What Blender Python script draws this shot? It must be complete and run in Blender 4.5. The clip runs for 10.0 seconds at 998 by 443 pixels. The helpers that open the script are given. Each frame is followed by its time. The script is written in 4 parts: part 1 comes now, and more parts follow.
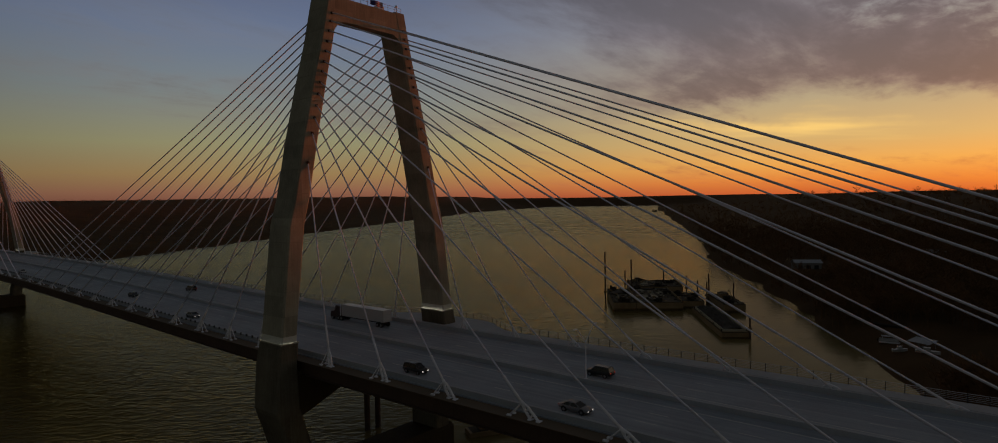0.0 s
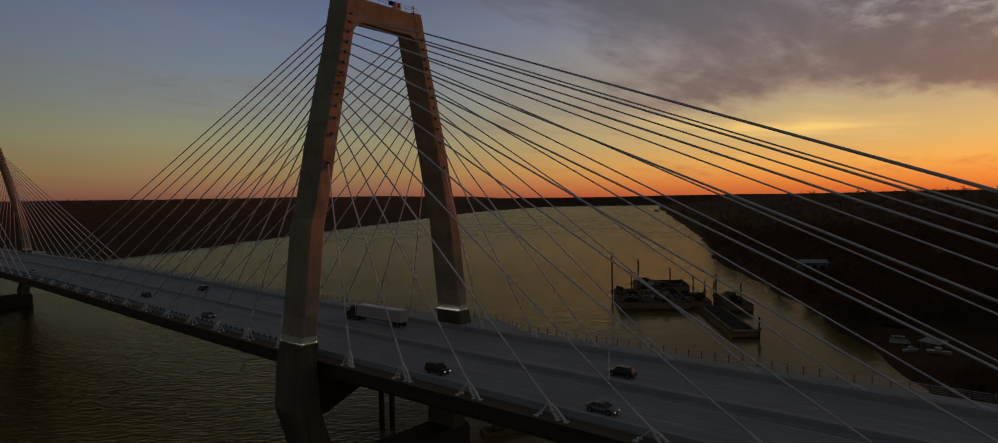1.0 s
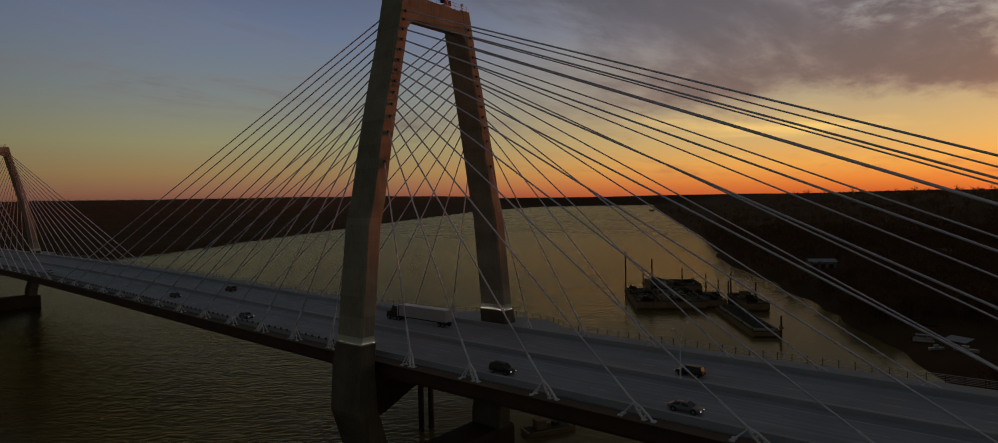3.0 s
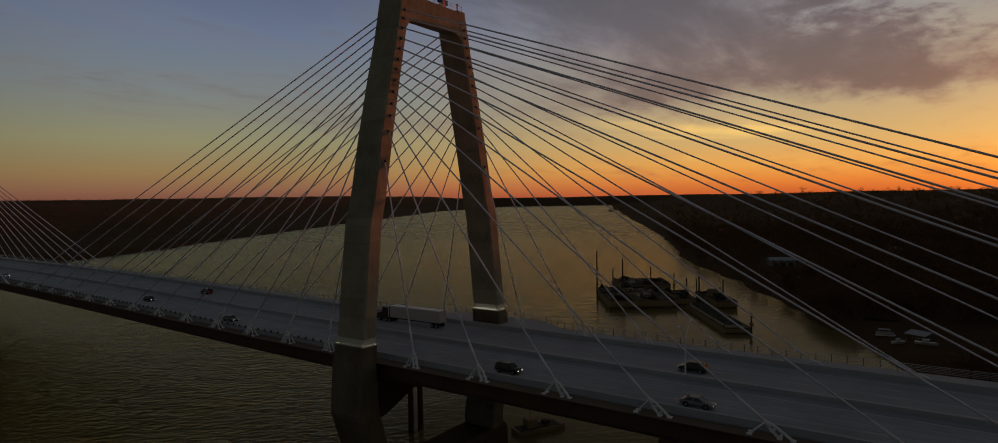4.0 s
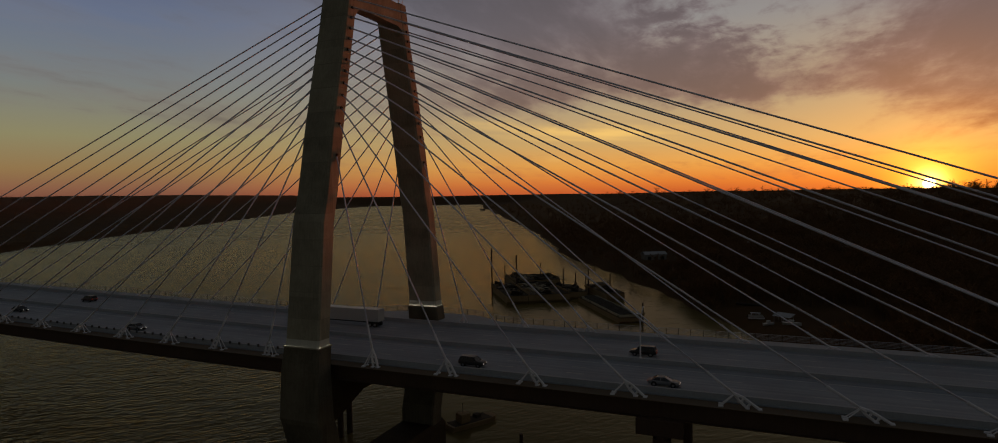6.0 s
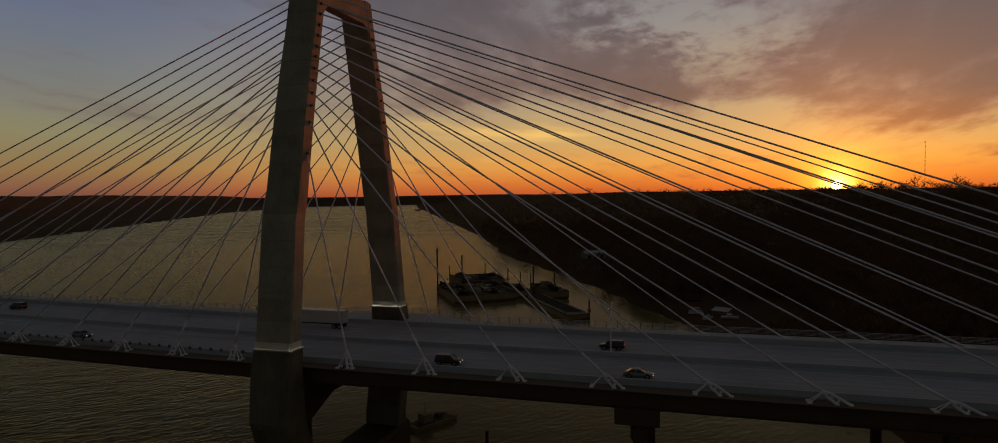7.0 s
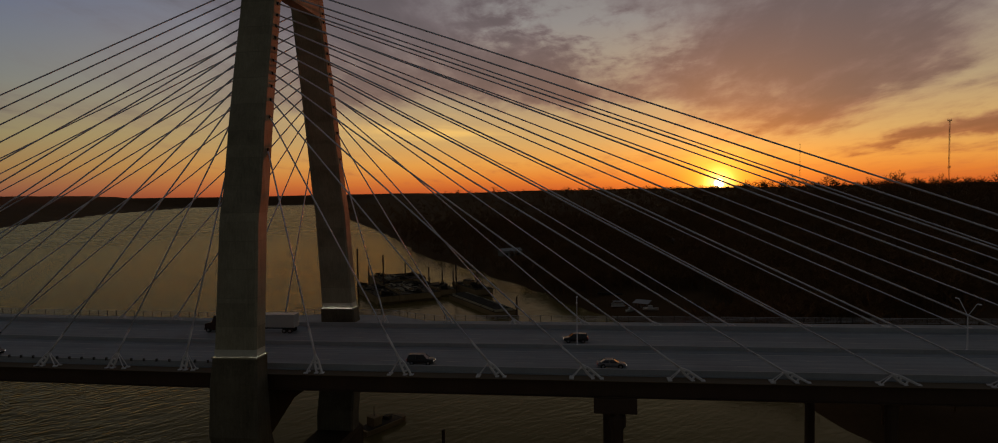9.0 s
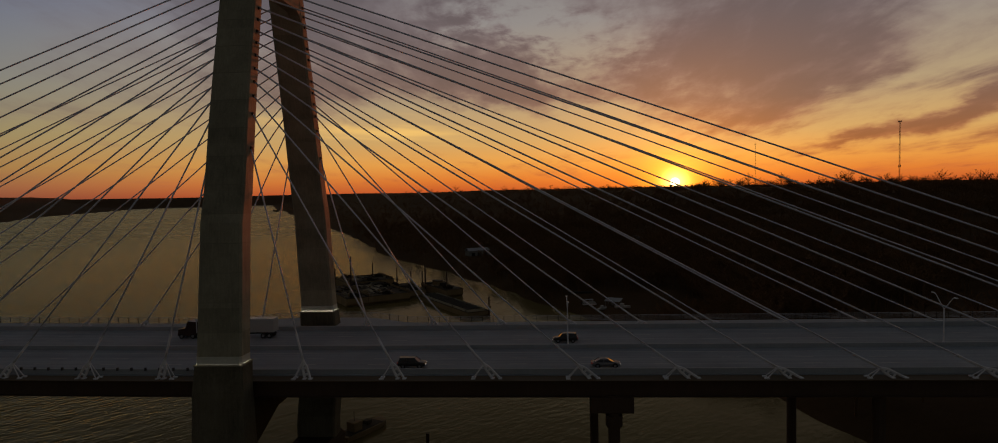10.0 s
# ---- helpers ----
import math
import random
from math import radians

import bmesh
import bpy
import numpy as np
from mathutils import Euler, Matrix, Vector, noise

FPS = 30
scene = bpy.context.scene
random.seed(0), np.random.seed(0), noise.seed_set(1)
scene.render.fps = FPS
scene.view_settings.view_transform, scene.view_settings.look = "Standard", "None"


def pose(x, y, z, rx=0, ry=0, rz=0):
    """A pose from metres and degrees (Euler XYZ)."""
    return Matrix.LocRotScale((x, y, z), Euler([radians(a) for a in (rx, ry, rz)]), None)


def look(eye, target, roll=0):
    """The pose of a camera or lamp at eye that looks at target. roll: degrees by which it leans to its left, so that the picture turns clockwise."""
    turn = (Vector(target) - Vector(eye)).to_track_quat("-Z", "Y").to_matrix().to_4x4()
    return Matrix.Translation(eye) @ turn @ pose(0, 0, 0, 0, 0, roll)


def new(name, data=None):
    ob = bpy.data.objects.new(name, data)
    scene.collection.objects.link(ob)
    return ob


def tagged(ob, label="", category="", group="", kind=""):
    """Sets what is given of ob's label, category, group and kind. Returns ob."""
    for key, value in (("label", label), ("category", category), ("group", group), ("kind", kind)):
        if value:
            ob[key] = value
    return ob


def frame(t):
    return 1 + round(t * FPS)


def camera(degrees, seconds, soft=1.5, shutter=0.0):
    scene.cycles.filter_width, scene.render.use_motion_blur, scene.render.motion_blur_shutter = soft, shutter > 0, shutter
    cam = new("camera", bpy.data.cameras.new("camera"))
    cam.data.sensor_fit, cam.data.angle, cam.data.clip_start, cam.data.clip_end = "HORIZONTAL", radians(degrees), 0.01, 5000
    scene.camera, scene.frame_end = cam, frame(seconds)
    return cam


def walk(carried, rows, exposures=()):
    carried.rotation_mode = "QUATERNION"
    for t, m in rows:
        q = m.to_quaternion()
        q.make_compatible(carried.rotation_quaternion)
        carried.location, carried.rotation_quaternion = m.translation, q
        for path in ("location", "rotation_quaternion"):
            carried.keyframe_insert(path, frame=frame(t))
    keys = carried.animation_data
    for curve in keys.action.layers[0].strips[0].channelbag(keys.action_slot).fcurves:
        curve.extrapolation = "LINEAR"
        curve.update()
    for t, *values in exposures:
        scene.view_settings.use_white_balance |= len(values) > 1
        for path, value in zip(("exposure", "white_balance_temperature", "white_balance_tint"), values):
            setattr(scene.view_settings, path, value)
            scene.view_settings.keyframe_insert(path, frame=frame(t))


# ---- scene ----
cam = camera(78.2, 10.0, soft=1.0)
PATH = [
    (0, (105.514, -80.159, 60.172), (104.244, -78.615, 60.101), -1.0),
    (0.5, (104.412, -81.411, 60.387), (103.144, -79.867, 60.314), -1.0),
    (1, (102.842, -82.571, 60.393), (101.57, -81.029, 60.321), -1.0),
    (1.5, (100.935, -84.046, 60.37), (99.661, -82.506, 60.298), -1.0),
    (2, (98.622, -85.794, 60.441), (97.347, -84.255, 60.368), -1.0),
    (2.5, (95.671, -87.573, 60.335), (94.398, -86.033, 60.262), -1.0),
    (4, (86.54, -94.966, 60.537), (85.393, -93.33, 60.463), -1.0),
    (4.5, (82.971, -97.277, 60.279), (81.893, -95.594, 60.202), -0.8),
    (5, (79.793, -99.776, 60.254), (78.792, -98.047, 60.176), -0.8),
    (5.5, (76.321, -101.847, 60.127), (75.435, -100.056, 60.046), -0.9),
    (7, (66.574, -107.702, 59.955), (66.002, -105.787, 59.87), -0.9),
    (7.5, (63.637, -109.038, 59.908), (63.162, -107.097, 59.821), -1.0),
    (8, (60.591, -110.189, 59.876), (60.167, -108.237, 59.787), -1.0),
    (8.5, (57.458, -110.837, 59.788), (57.104, -108.871, 59.7), -1.0),
    (9, (54.923, -110.82, 59.934), (54.661, -108.839, 59.84), -1.1),
    (9.5, (51.714, -110.423, 59.824), (51.537, -108.433, 59.73), -1.1),
    (10, (49.401, -109.895, 59.964), (49.267, -107.902, 59.866), -1.3),
]
walk(cam, [(t, look(eye, target, roll)) for t, eye, target, roll in PATH], [(0, 0.17, 6500, 10), (2.5, 0.16, 6500, 10), (4, 0.13, 6500, 10), (5.5, 0.06, 6600, 11), (7, 0.02, 6900, 14), (10, 0.0, 6900, 14)])

# ---- world, sun ----
SUN_AZ, SUN_EL = radians(12.2), radians(0.45)      # from +Y towards +X
SUN = Vector((math.sin(SUN_AZ) * math.cos(SUN_EL), math.cos(SUN_AZ) * math.cos(SUN_EL), math.sin(SUN_EL)))


def srgb(r, g, b):
    f = lambda c: (c / 255 / 12.92) if c <= 10.3 else ((c / 255 + 0.055) / 1.055) ** 2.4
    return (f(r), f(g), f(b), 1.0)


class Nodes:
    """Small helper to write node trees in few lines."""

    def __init__(self, tree):
        self.t = tree
        tree.nodes.clear()

    def add(self, kind, **props):
        n = self.t.nodes.new(kind)
        for k, v in props.items():
            setattr(n, k, v)
        return n

    def put(self, sock, v):
        if isinstance(v, bpy.types.NodeSocket):
            self.t.links.new(v, sock)
        elif v is not None:
            sock.default_value = v

    def math(self, op, a, b=None, c=None, clamp=False):
        n = self.add("ShaderNodeMath", operation=op, use_clamp=clamp)
        for s, v in zip(n.inputs, (a, b, c)):
            self.put(s, v)
        return n.outputs[0]

    def vec(self, op, a, b=None, scale=None):
        n = self.add("ShaderNodeVectorMath", operation=op)
        self.put(n.inputs[0], a)
        self.put(n.inputs[1], b)
        if scale is not None:
            self.put(n.inputs["Scale"], scale)
        return n.outputs["Value"] if op in ("DOT_PRODUCT", "LENGTH") else n.outputs[0]

    def ramp(self, fac, stops, mode="LINEAR"):
        n = self.add("ShaderNodeValToRGB")
        n.color_ramp.interpolation = mode
        els = n.color_ramp.elements
        while len(els) < len(stops):
            els.new(0.5)
        for e, (p, c) in zip(els, stops):
            e.position, e.color = p, c if len(c) == 4 else (*c, 1)
        self.put(n.inputs[0], fac)
        return n.outputs[0]

    def smooth(self, v, lo, hi, a=0.0, b=1.0):
        n = self.add("ShaderNodeMapRange", interpolation_type="SMOOTHSTEP")
        for s, x in zip(n.inputs, (v, lo, hi, a, b)):
            self.put(s, x)
        return n.outputs[0]

    def mix(self, fac, a, b, blend="MIX"):
        n = self.add("ShaderNodeMix", data_type="RGBA", blend_type=blend)
        self.put(n.inputs[0], fac)
        self.put(n.inputs[6], a)
        self.put(n.inputs[7], b)
        return n.outputs[2]

    def noise(self, co, scale, detail=4.0, rough=0.55, distort=0.0):
        n = self.add("ShaderNodeTexNoise")
        self.put(n.inputs["Vector"], co)
        for k, v in (("Scale", scale), ("Detail", detail), ("Roughness", rough), ("Distortion", distort)):
            n.inputs[k].default_value = v
        return n.outputs[0]

    def mapping(self, co, scale=(1, 1, 1), rot=(0, 0, 0), loc=(0, 0, 0)):
        n = self.add("ShaderNodeMapping")
        self.put(n.inputs[0], co)
        n.inputs["Location"].default_value, n.inputs["Rotation"].default_value, n.inputs["Scale"].default_value = loc, rot, scale
        return n.outputs[0]

    def combine(self, x, y, z):
        n = self.add("ShaderNodeCombineXYZ")
        for s, v in zip(n.inputs, (x, y, z)):
            self.put(s, v)
        return n.outputs[0]


BANKS = (  # bearing from the sun, height, half width, half height, slant, more or less cloud
    (-0.56, 0.275, 0.36, 0.075, -0.24, 0.21), (-0.30, 0.175, 0.13, 0.045, -0.25, 0.26), (-0.17, 0.245, 0.15, 0.040, -0.20, -0.30),
    (-0.10, 0.130, 0.11, 0.026, -0.10, -0.22), (0.12, 0.185, 0.19, 0.090, 0.15, 0.30), (0.09, 0.115, 0.13, 0.022, 0.10, 0.14),
    (0.36, 0.165, 0.13, 0.040, 0.30, -0.10), (0.30, 0.098, 0.18, 0.014, 0.25, -0.25), (0.33, 0.092, 0.19, 0.022, 0.22, 0.50),
    (0.38, 0.048, 0.12, 0.014, 0.10, 0.26), (-1.30, 0.160, 0.30, 0.016, -0.10, 0.14), (-0.45, 0.100, 0.42, 0.048, -0.02, -0.34))


def build_world():
    world = bpy.data.worlds.new("evening_sky")
    world.use_nodes = True
    scene.world = world
    N = Nodes(world.node_tree)
    d = N.add("ShaderNodeTexCoord").outputs["Generated"]
    sep = N.add("ShaderNodeSeparateXYZ")
    N.put(sep.inputs[0], d)
    x, y, z = sep.outputs
    el = N.math("MAXIMUM", z, 0.0)
    toward = N.vec("DOT_PRODUCT", d, (math.sin(SUN_AZ), math.cos(SUN_AZ), 0.0))
    away = N.ramp(el, [(0.0, srgb(112, 66, 56)), (0.02, srgb(132, 92, 70)), (0.045, srgb(140, 114, 76)), (0.09, srgb(134, 130, 98)),
                       (0.16, srgb(114, 122, 122)), (0.25, srgb(96, 108, 132)), (0.31, srgb(84, 94, 120)), (0.37, srgb(34, 35, 37)), (0.62, srgb(30, 31, 32)), (0.85, srgb(62, 66, 71)), (1.0, srgb(68, 72, 78))])
    near = N.ramp(el, [(0.0, srgb(194, 84, 40)), (0.02, srgb(218, 124, 52)), (0.045, srgb(226, 158, 75)), (0.08, srgb(204, 164, 102)),
                       (0.14, srgb(174, 154, 120)), (0.26, srgb(140, 138, 136)), (0.31, srgb(130, 129, 129)), (0.42, srgb(92, 90, 86)), (0.55, srgb(62, 61, 58)), (1.0, srgb(52, 51, 46))])
    side = N.smooth(toward, 0.40, 1.0)
    base = N.mix(side, away, near)
    # two decks of cloud, on a plane overhead
    flat = N.math("ADD", el, 0.11)
    plane = N.combine(N.math("DIVIDE", x, flat), N.math("DIVIDE", y, flat), 0.0)
    p1 = N.mapping(plane, scale=(0.62, 0.42, 1), rot=(0, 0, 0.5), loc=(3.1, 1.7, 0))
    n1 = N.noise(p1, 1.8, 10.0, 0.64, 0.5)
    p2 = N.mapping(plane, scale=(1.6, 0.55, 1), rot=(0, 0, -0.7), loc=(0.3, 5.2, 0))
    n2 = N.noise(p2, 2.6, 7.0, 0.62, 0.2)
    # the large banks and gaps, by bearing from the sun and height
    wob = N.noise(N.mapping(d, scale=(5, 5, 9)), 1.0, 5.0, 0.6)
    wob2 = N.noise(N.mapping(d, scale=(6, 6, 11), loc=(3, 1, 4)), 1.0, 5.0, 0.6)
    bearing = N.math("SUBTRACT", N.math("ARCTAN2", x, y), SUN_AZ)
    spot = N.combine(N.math("ADD", bearing, N.math("MULTIPLY", N.math("SUBTRACT", wob, 0.5), 0.22)),
                     N.math("ADD", el, N.math("MULTIPLY", N.math("SUBTRACT", wob2, 0.5), 0.10)), 0.0)
    cover = N.math("ADD", N.smooth(el, 0.04, 0.16, -0.22, 0.05), N.smooth(toward, 0.3, 0.85, -0.14, 0.06))

    def patch(bx, bz, rx, rz, turn, amount):
        q = N.add("ShaderNodeMapping", vector_type="TEXTURE")
        N.put(q.inputs[0], spot)
        q.inputs["Location"].default_value, q.inputs["Rotation"].default_value, q.inputs["Scale"].default_value = (bx, bz, 0), (0, 0, turn), (rx, rz, 1)
        return N.smooth(N.vec("LENGTH", q.outputs[0], (0, 0, 0)), 1.25, 0.25, 0.0, amount)

    for row in BANKS:
        cover = N.math("ADD", cover, patch(*row))
    # a field of small high puffs
    puffs = N.noise(N.mapping(plane, scale=(1.0, 0.8, 1), rot=(0, 0, 0.4)), 9.0, 4.0, 0.6, 0.3)
    cover = N.math("ADD", cover, N.math("MULTIPLY", N.math("SUBTRACT", puffs, 0.5), patch(-0.24, 0.25, 0.24, 0.07, -0.15, 1.6)))
    thick = N.math("ADD", N.math("ADD", N.math("MULTIPLY", N.math("SUBTRACT", n1, 0.5), 1.25), N.math("MULTIPLY", N.math("SUBTRACT", n2, 0.5), 0.6)), cover)
    mask = N.smooth(thick, -0.22, 0.30, 0.0, 0.96)
    cloud_far = N.ramp(el, [(0.0, srgb(130, 84, 66)), (0.1, srgb(116, 110, 98)), (0.26, srgb(98, 104, 118)), (0.31, srgb(86, 90, 104)), (0.37, srgb(34, 35, 37)), (0.62, srgb(32, 33, 34)), (1.0, srgb(62, 65, 70))])
    cloud_sun = N.ramp(el, [(0.0, srgb(192, 98, 50)), (0.06, srgb(160, 98, 62)), (0.13, srgb(126, 98, 88)), (0.25, srgb(108, 96, 98)), (0.31, srgb(98, 90, 94)), (0.45, srgb(68, 64, 64)), (1.0, srgb(52, 51, 50))])
    shade = N.smooth(N.math("ADD", thick, N.math("MULTIPLY", N.math("SUBTRACT", n2, 0.5), 0.8)), -0.1, 0.5, 1.18, 0.80)
    col = N.mix(mask, base, N.vec("SCALE", N.mix(side, cloud_far, cloud_sun), scale=shade))
    # thin bright streaks low in the sky, lit from below
    thread = N.smooth(N.noise(N.combine(N.math("MULTIPLY", bearing, 2.4), N.math("MULTIPLY", N.math("ADD", el, N.math("MULTIPLY", bearing, 0.06)), 34.0), 0.0), 1.0, 3.0, 0.5), 0.44, 0.70)
    lit = patch(-0.47, 0.090, 0.24, 0.030, -0.06, 0.85)
    col = N.mix(N.math("MULTIPLY", thread, lit), col, srgb(248, 202, 112))
    # glow round the sun
    dot = N.vec("DOT_PRODUCT", d, tuple(SUN))
    wide = N.math("POWER", N.math("MAXIMUM", dot, 0.0), 80.0)
    tight = N.math("POWER", N.math("MAXIMUM", dot, 0.0), 1000.0)
    core = N.math("POWER", N.math("MAXIMUM", dot, 0.0), 8000.0)
    col = N.mix(1.0, col, N.vec("SCALE", (3.2, 2.0, 0.5), scale=core), "ADD")
    disc = N.smooth(dot, math.cos(radians(0.46)), math.cos(radians(0.24)))
    col = N.mix(1.0, col, N.vec("SCALE", (0.26, 0.085, 0.002), scale=wide), "ADD")
    col = N.mix(1.0, col, N.vec("SCALE", (1.5, 0.50, 0.03), scale=tight), "ADD")
    col = N.mix(1.0, col, N.vec("SCALE", (12.0, 8.5, 3.5), scale=disc), "ADD")
    sky = N.add("ShaderNodeTexSky", sky_type="NISHITA", sun_disc=False, sun_elevation=SUN_EL, sun_rotation=SUN_AZ)
    col = N.mix(1.0, col, N.vec("SCALE", sky.outputs[0], scale=0.01), "ADD")
    # the sky behind, away from the sunset, is already dusk
    dusk = N.ramp(el, [(0.0, srgb(36, 35, 31)), (0.14, srgb(52, 53, 50)), (0.35, srgb(68, 71, 71)), (0.6, srgb(54, 56, 56)), (1.0, srgb(50, 51, 49))])
    col = N.mix(N.smooth(toward, -0.55, 0.30, 0.85, 0.0), col, dusk)
    bg = N.add("ShaderNodeBackground")
    N.put(bg.inputs[0], col)
    bg.inputs[1].default_value = 1.0
    out = N.add("ShaderNodeOutputWorld")
    N.put(out.inputs[0], bg.outputs[0])


build_world()
sun = new("sun", bpy.data.lights.new("sun", "SUN"))
sun.data.energy, sun.data.angle, sun.data.color = 1.2, radians(0.6), (1.0, 0.18, 0.05)
sun.matrix_world = look(SUN * 100, (0, 0, 0))


# ---- materials ----
def material(name, colour, rough=0.7, metal=0.0, var=0.25, scale=1.0, bump=0.15, bump_scale=8.0, streaks=0.0, per_object=0.0, spec=0.5, wear=0.0, lifts=0.0):
    """A surface with stains at a large scale, grain at a small one, and optional vertical streaks."""
    m = bpy.data.materials.new(name)
    m.use_nodes = True
    N = Nodes(m.node_tree)
    co = N.add("ShaderNodeNewGeometry").outputs["Position"]
    big = N.noise(co, 0.12 * scale, 5.0, 0.6)
    small = N.noise(co, 2.6 * scale, 6.0, 0.65)
    v = N.math("ADD", N.math("MULTIPLY", N.math("SUBTRACT", big, 0.5), 2.2 * var), N.math("MULTIPLY", N.math("SUBTRACT", small, 0.5), 1.1 * var))
    if streaks:
        s = N.noise(N.mapping(co, scale=(1.3, 1.3, 0.05)), 1.6 * scale, 5.0, 0.7)
        v = N.math("ADD", v, N.math("MULTIPLY", N.math("SUBTRACT", s, 0.5), 2.0 * streaks))
    if lifts:
        # each pour of concrete set a little lighter or darker
        sep = N.add("ShaderNodeSeparateXYZ")
        N.put(sep.inputs[0], co)
        level = N.add("ShaderNodeTexWhiteNoise", noise_dimensions="2D")
        N.put(level.inputs["Vector"], N.combine(N.math("FLOOR", N.math("DIVIDE", N.math("ADD", sep.outputs[2], 7.0), 4.6)), N.math("FLOOR", N.math("DIVIDE", N.math("ADD", sep.outputs[1], 0.6), 4.4)), 0.0))
        v = N.math("ADD", v, N.math("MULTIPLY", N.math("SUBTRACT", level.outputs["Value"], 0.5), lifts))
    if wear:
        s = N.noise(N.mapping(co, scale=(0.012, 1.1, 0.0)), 1.0, 4.0, 0.6, 0.3)
        v = N.math("ADD", v, N.math("MULTIPLY", N.math("SUBTRACT", s, 0.5), 2.0 * wear))
    if per_object:
        r = N.add("ShaderNodeObjectInfo").outputs["Random"]
        v = N.math("ADD", v, N.math("MULTIPLY", N.math("SUBTRACT", r, 0.5), per_object))
    k = N.math("MAXIMUM", N.math("ADD", v, 1.0), 0.15)
    col = N.vec("SCALE", tuple(colour), scale=k)
    b = N.add("ShaderNodeBsdfPrincipled")
    N.put(b.inputs["Base Color"], col)
    N.put(b.inputs["Roughness"], N.math("ADD", rough, N.math("MULTIPLY", N.math("SUBTRACT", small, 0.5), 0.25), clamp=True))
    b.inputs["Metallic"].default_value = metal
    b.inputs["Specular IOR Level"].default_value = spec
    if bump:
        bn = N.add("ShaderNodeBump")
        bn.inputs["Strength"].default_value, bn.inputs["Distance"].default_value = bump, 0.05
        N.put(bn.inputs["Height"], N.noise(co, bump_scale, 6.0, 0.65))
        N.put(b.inputs["Normal"], bn.outputs[0])
    out = N.add("ShaderNodeOutputMaterial")
    N.put(out.inputs[0], b.outputs[0])
    return m


def glow(name, colour, strength):
    m = bpy.data.materials.new(name)
    m.use_nodes = True
    N = Nodes(m.node_tree)
    e = N.add("ShaderNodeEmission")
    e.inputs[0].default_value, e.inputs[1].default_value = (*colour, 1), strength
    out = N.add("ShaderNodeOutputMaterial")
    N.put(out.inputs[0], e.outputs[0])
    return m


def water_material():
    m = bpy.data.materials.new("river_water")
    m.use_nodes = True
    N = Nodes(m.node_tree)
    co = N.add("ShaderNodeNewGeometry").outputs["Position"]

    def chop(length, width, turn):
        q = N.add("ShaderNodeMapping", vector_type="TEXTURE")
        N.put(q.inputs[0], co)
        q.inputs["Rotation"].default_value, q.inputs["Scale"].default_value = (0, 0, turn), (length, width, 1)
        return q.outputs[0]

    w1 = N.noise(chop(3.8, 1.6, 0.85), 1.0, 2.0, 0.5, 0.3)
    w3 = N.noise(chop(24.0, 7.5, 0.5), 1.0, 2.0, 0.5, 0.3)
    w2 = N.noise(chop(1.8, 0.8, 0.6), 1.0, 2.0, 0.5, 0.2)
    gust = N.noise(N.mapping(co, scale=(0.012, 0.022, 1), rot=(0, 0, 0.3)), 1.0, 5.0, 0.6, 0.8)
    east = N.add("ShaderNodeSeparateXYZ")
    N.put(east.inputs[0], co)
    # normals tilted downstream and towards the near bank, to reflect higher sky
    lean = N.add("ShaderNodeBump")
    lean.inputs["Distance"].default_value = 1.0
    N.put(lean.inputs["Strength"], N.smooth(east.outputs[0], -200.0, -40.0, 1.0, 0.5))
    N.put(lean.inputs["Height"], N.vec("DOT_PRODUCT", co, (-0.026, 0.044, 0.0)))
    h = N.math("ADD", N.math("ADD", w1, N.math("MULTIPLY", w3, 0.9)), N.math("MULTIPLY", w2, 0.16))
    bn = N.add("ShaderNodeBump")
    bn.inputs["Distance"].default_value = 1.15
    # open water far upstream is smoother to the eye: its ripples are too fine to tell
    off = N.smooth(N.vec("LENGTH", co, (0, 0, 0)), 150.0, 1100.0)
    # ripples set weaker inshore and beyond the bridge, which tunes the reflected brightness
    calm_inshore = N.smooth(east.outputs[0], -110.0, -5.0, 1.0, 0.36)
    calm_upstream = N.smooth(east.outputs[1], -12.0, 30.0, 1.0, 0.40)
    N.put(bn.inputs["Strength"], N.math("MULTIPLY", N.math("MULTIPLY", N.smooth(gust, 0.3, 0.7, 0.6, 1.0), calm_inshore), calm_upstream))
    N.put(bn.inputs["Height"], h)
    N.put(bn.inputs["Normal"], lean.outputs[0])
    edge_wobble = N.noise(co, 0.01, 4.0)
    body = N.add("ShaderNodeBsdfDiffuse")
    # brown body painted lighter near the bank, in place of missing sky light
    lit_inshore = N.smooth(N.math("ADD", east.outputs[0], N.math("MULTIPLY", edge_wobble, 60.0)), -110.0, 20.0)
    N.put(body.inputs["Color"], N.mix(lit_inshore, (0.056, 0.037, 0.006, 1), (0.16, 0.122, 0.048, 1)))
    gloss = N.add("ShaderNodeBsdfGlossy")
    gloss.inputs["Color"].default_value = (0.73, 0.665, 0.44, 1)
    N.put(gloss.inputs["Roughness"], N.math("ADD", N.smooth(gust, 0.3, 0.7, 0.08, 0.15), N.math("MULTIPLY", off, 0.16)))
    N.put(gloss.inputs["Normal"], bn.outputs[0])
    fres = N.add("ShaderNodeFresnel")
    fres.inputs["IOR"].default_value = 1.33
    N.put(fres.inputs["Normal"], bn.outputs[0])
    both = N.add("ShaderNodeMixShader")
    N.put(both.inputs[0], fres.outputs[0])
    N.put(both.inputs[1], body.outputs[0])
    N.put(both.inputs[2], gloss.outputs[0])
    out = N.add("ShaderNodeOutputMaterial")
    N.put(out.inputs[0], both.outputs[0])
    return m


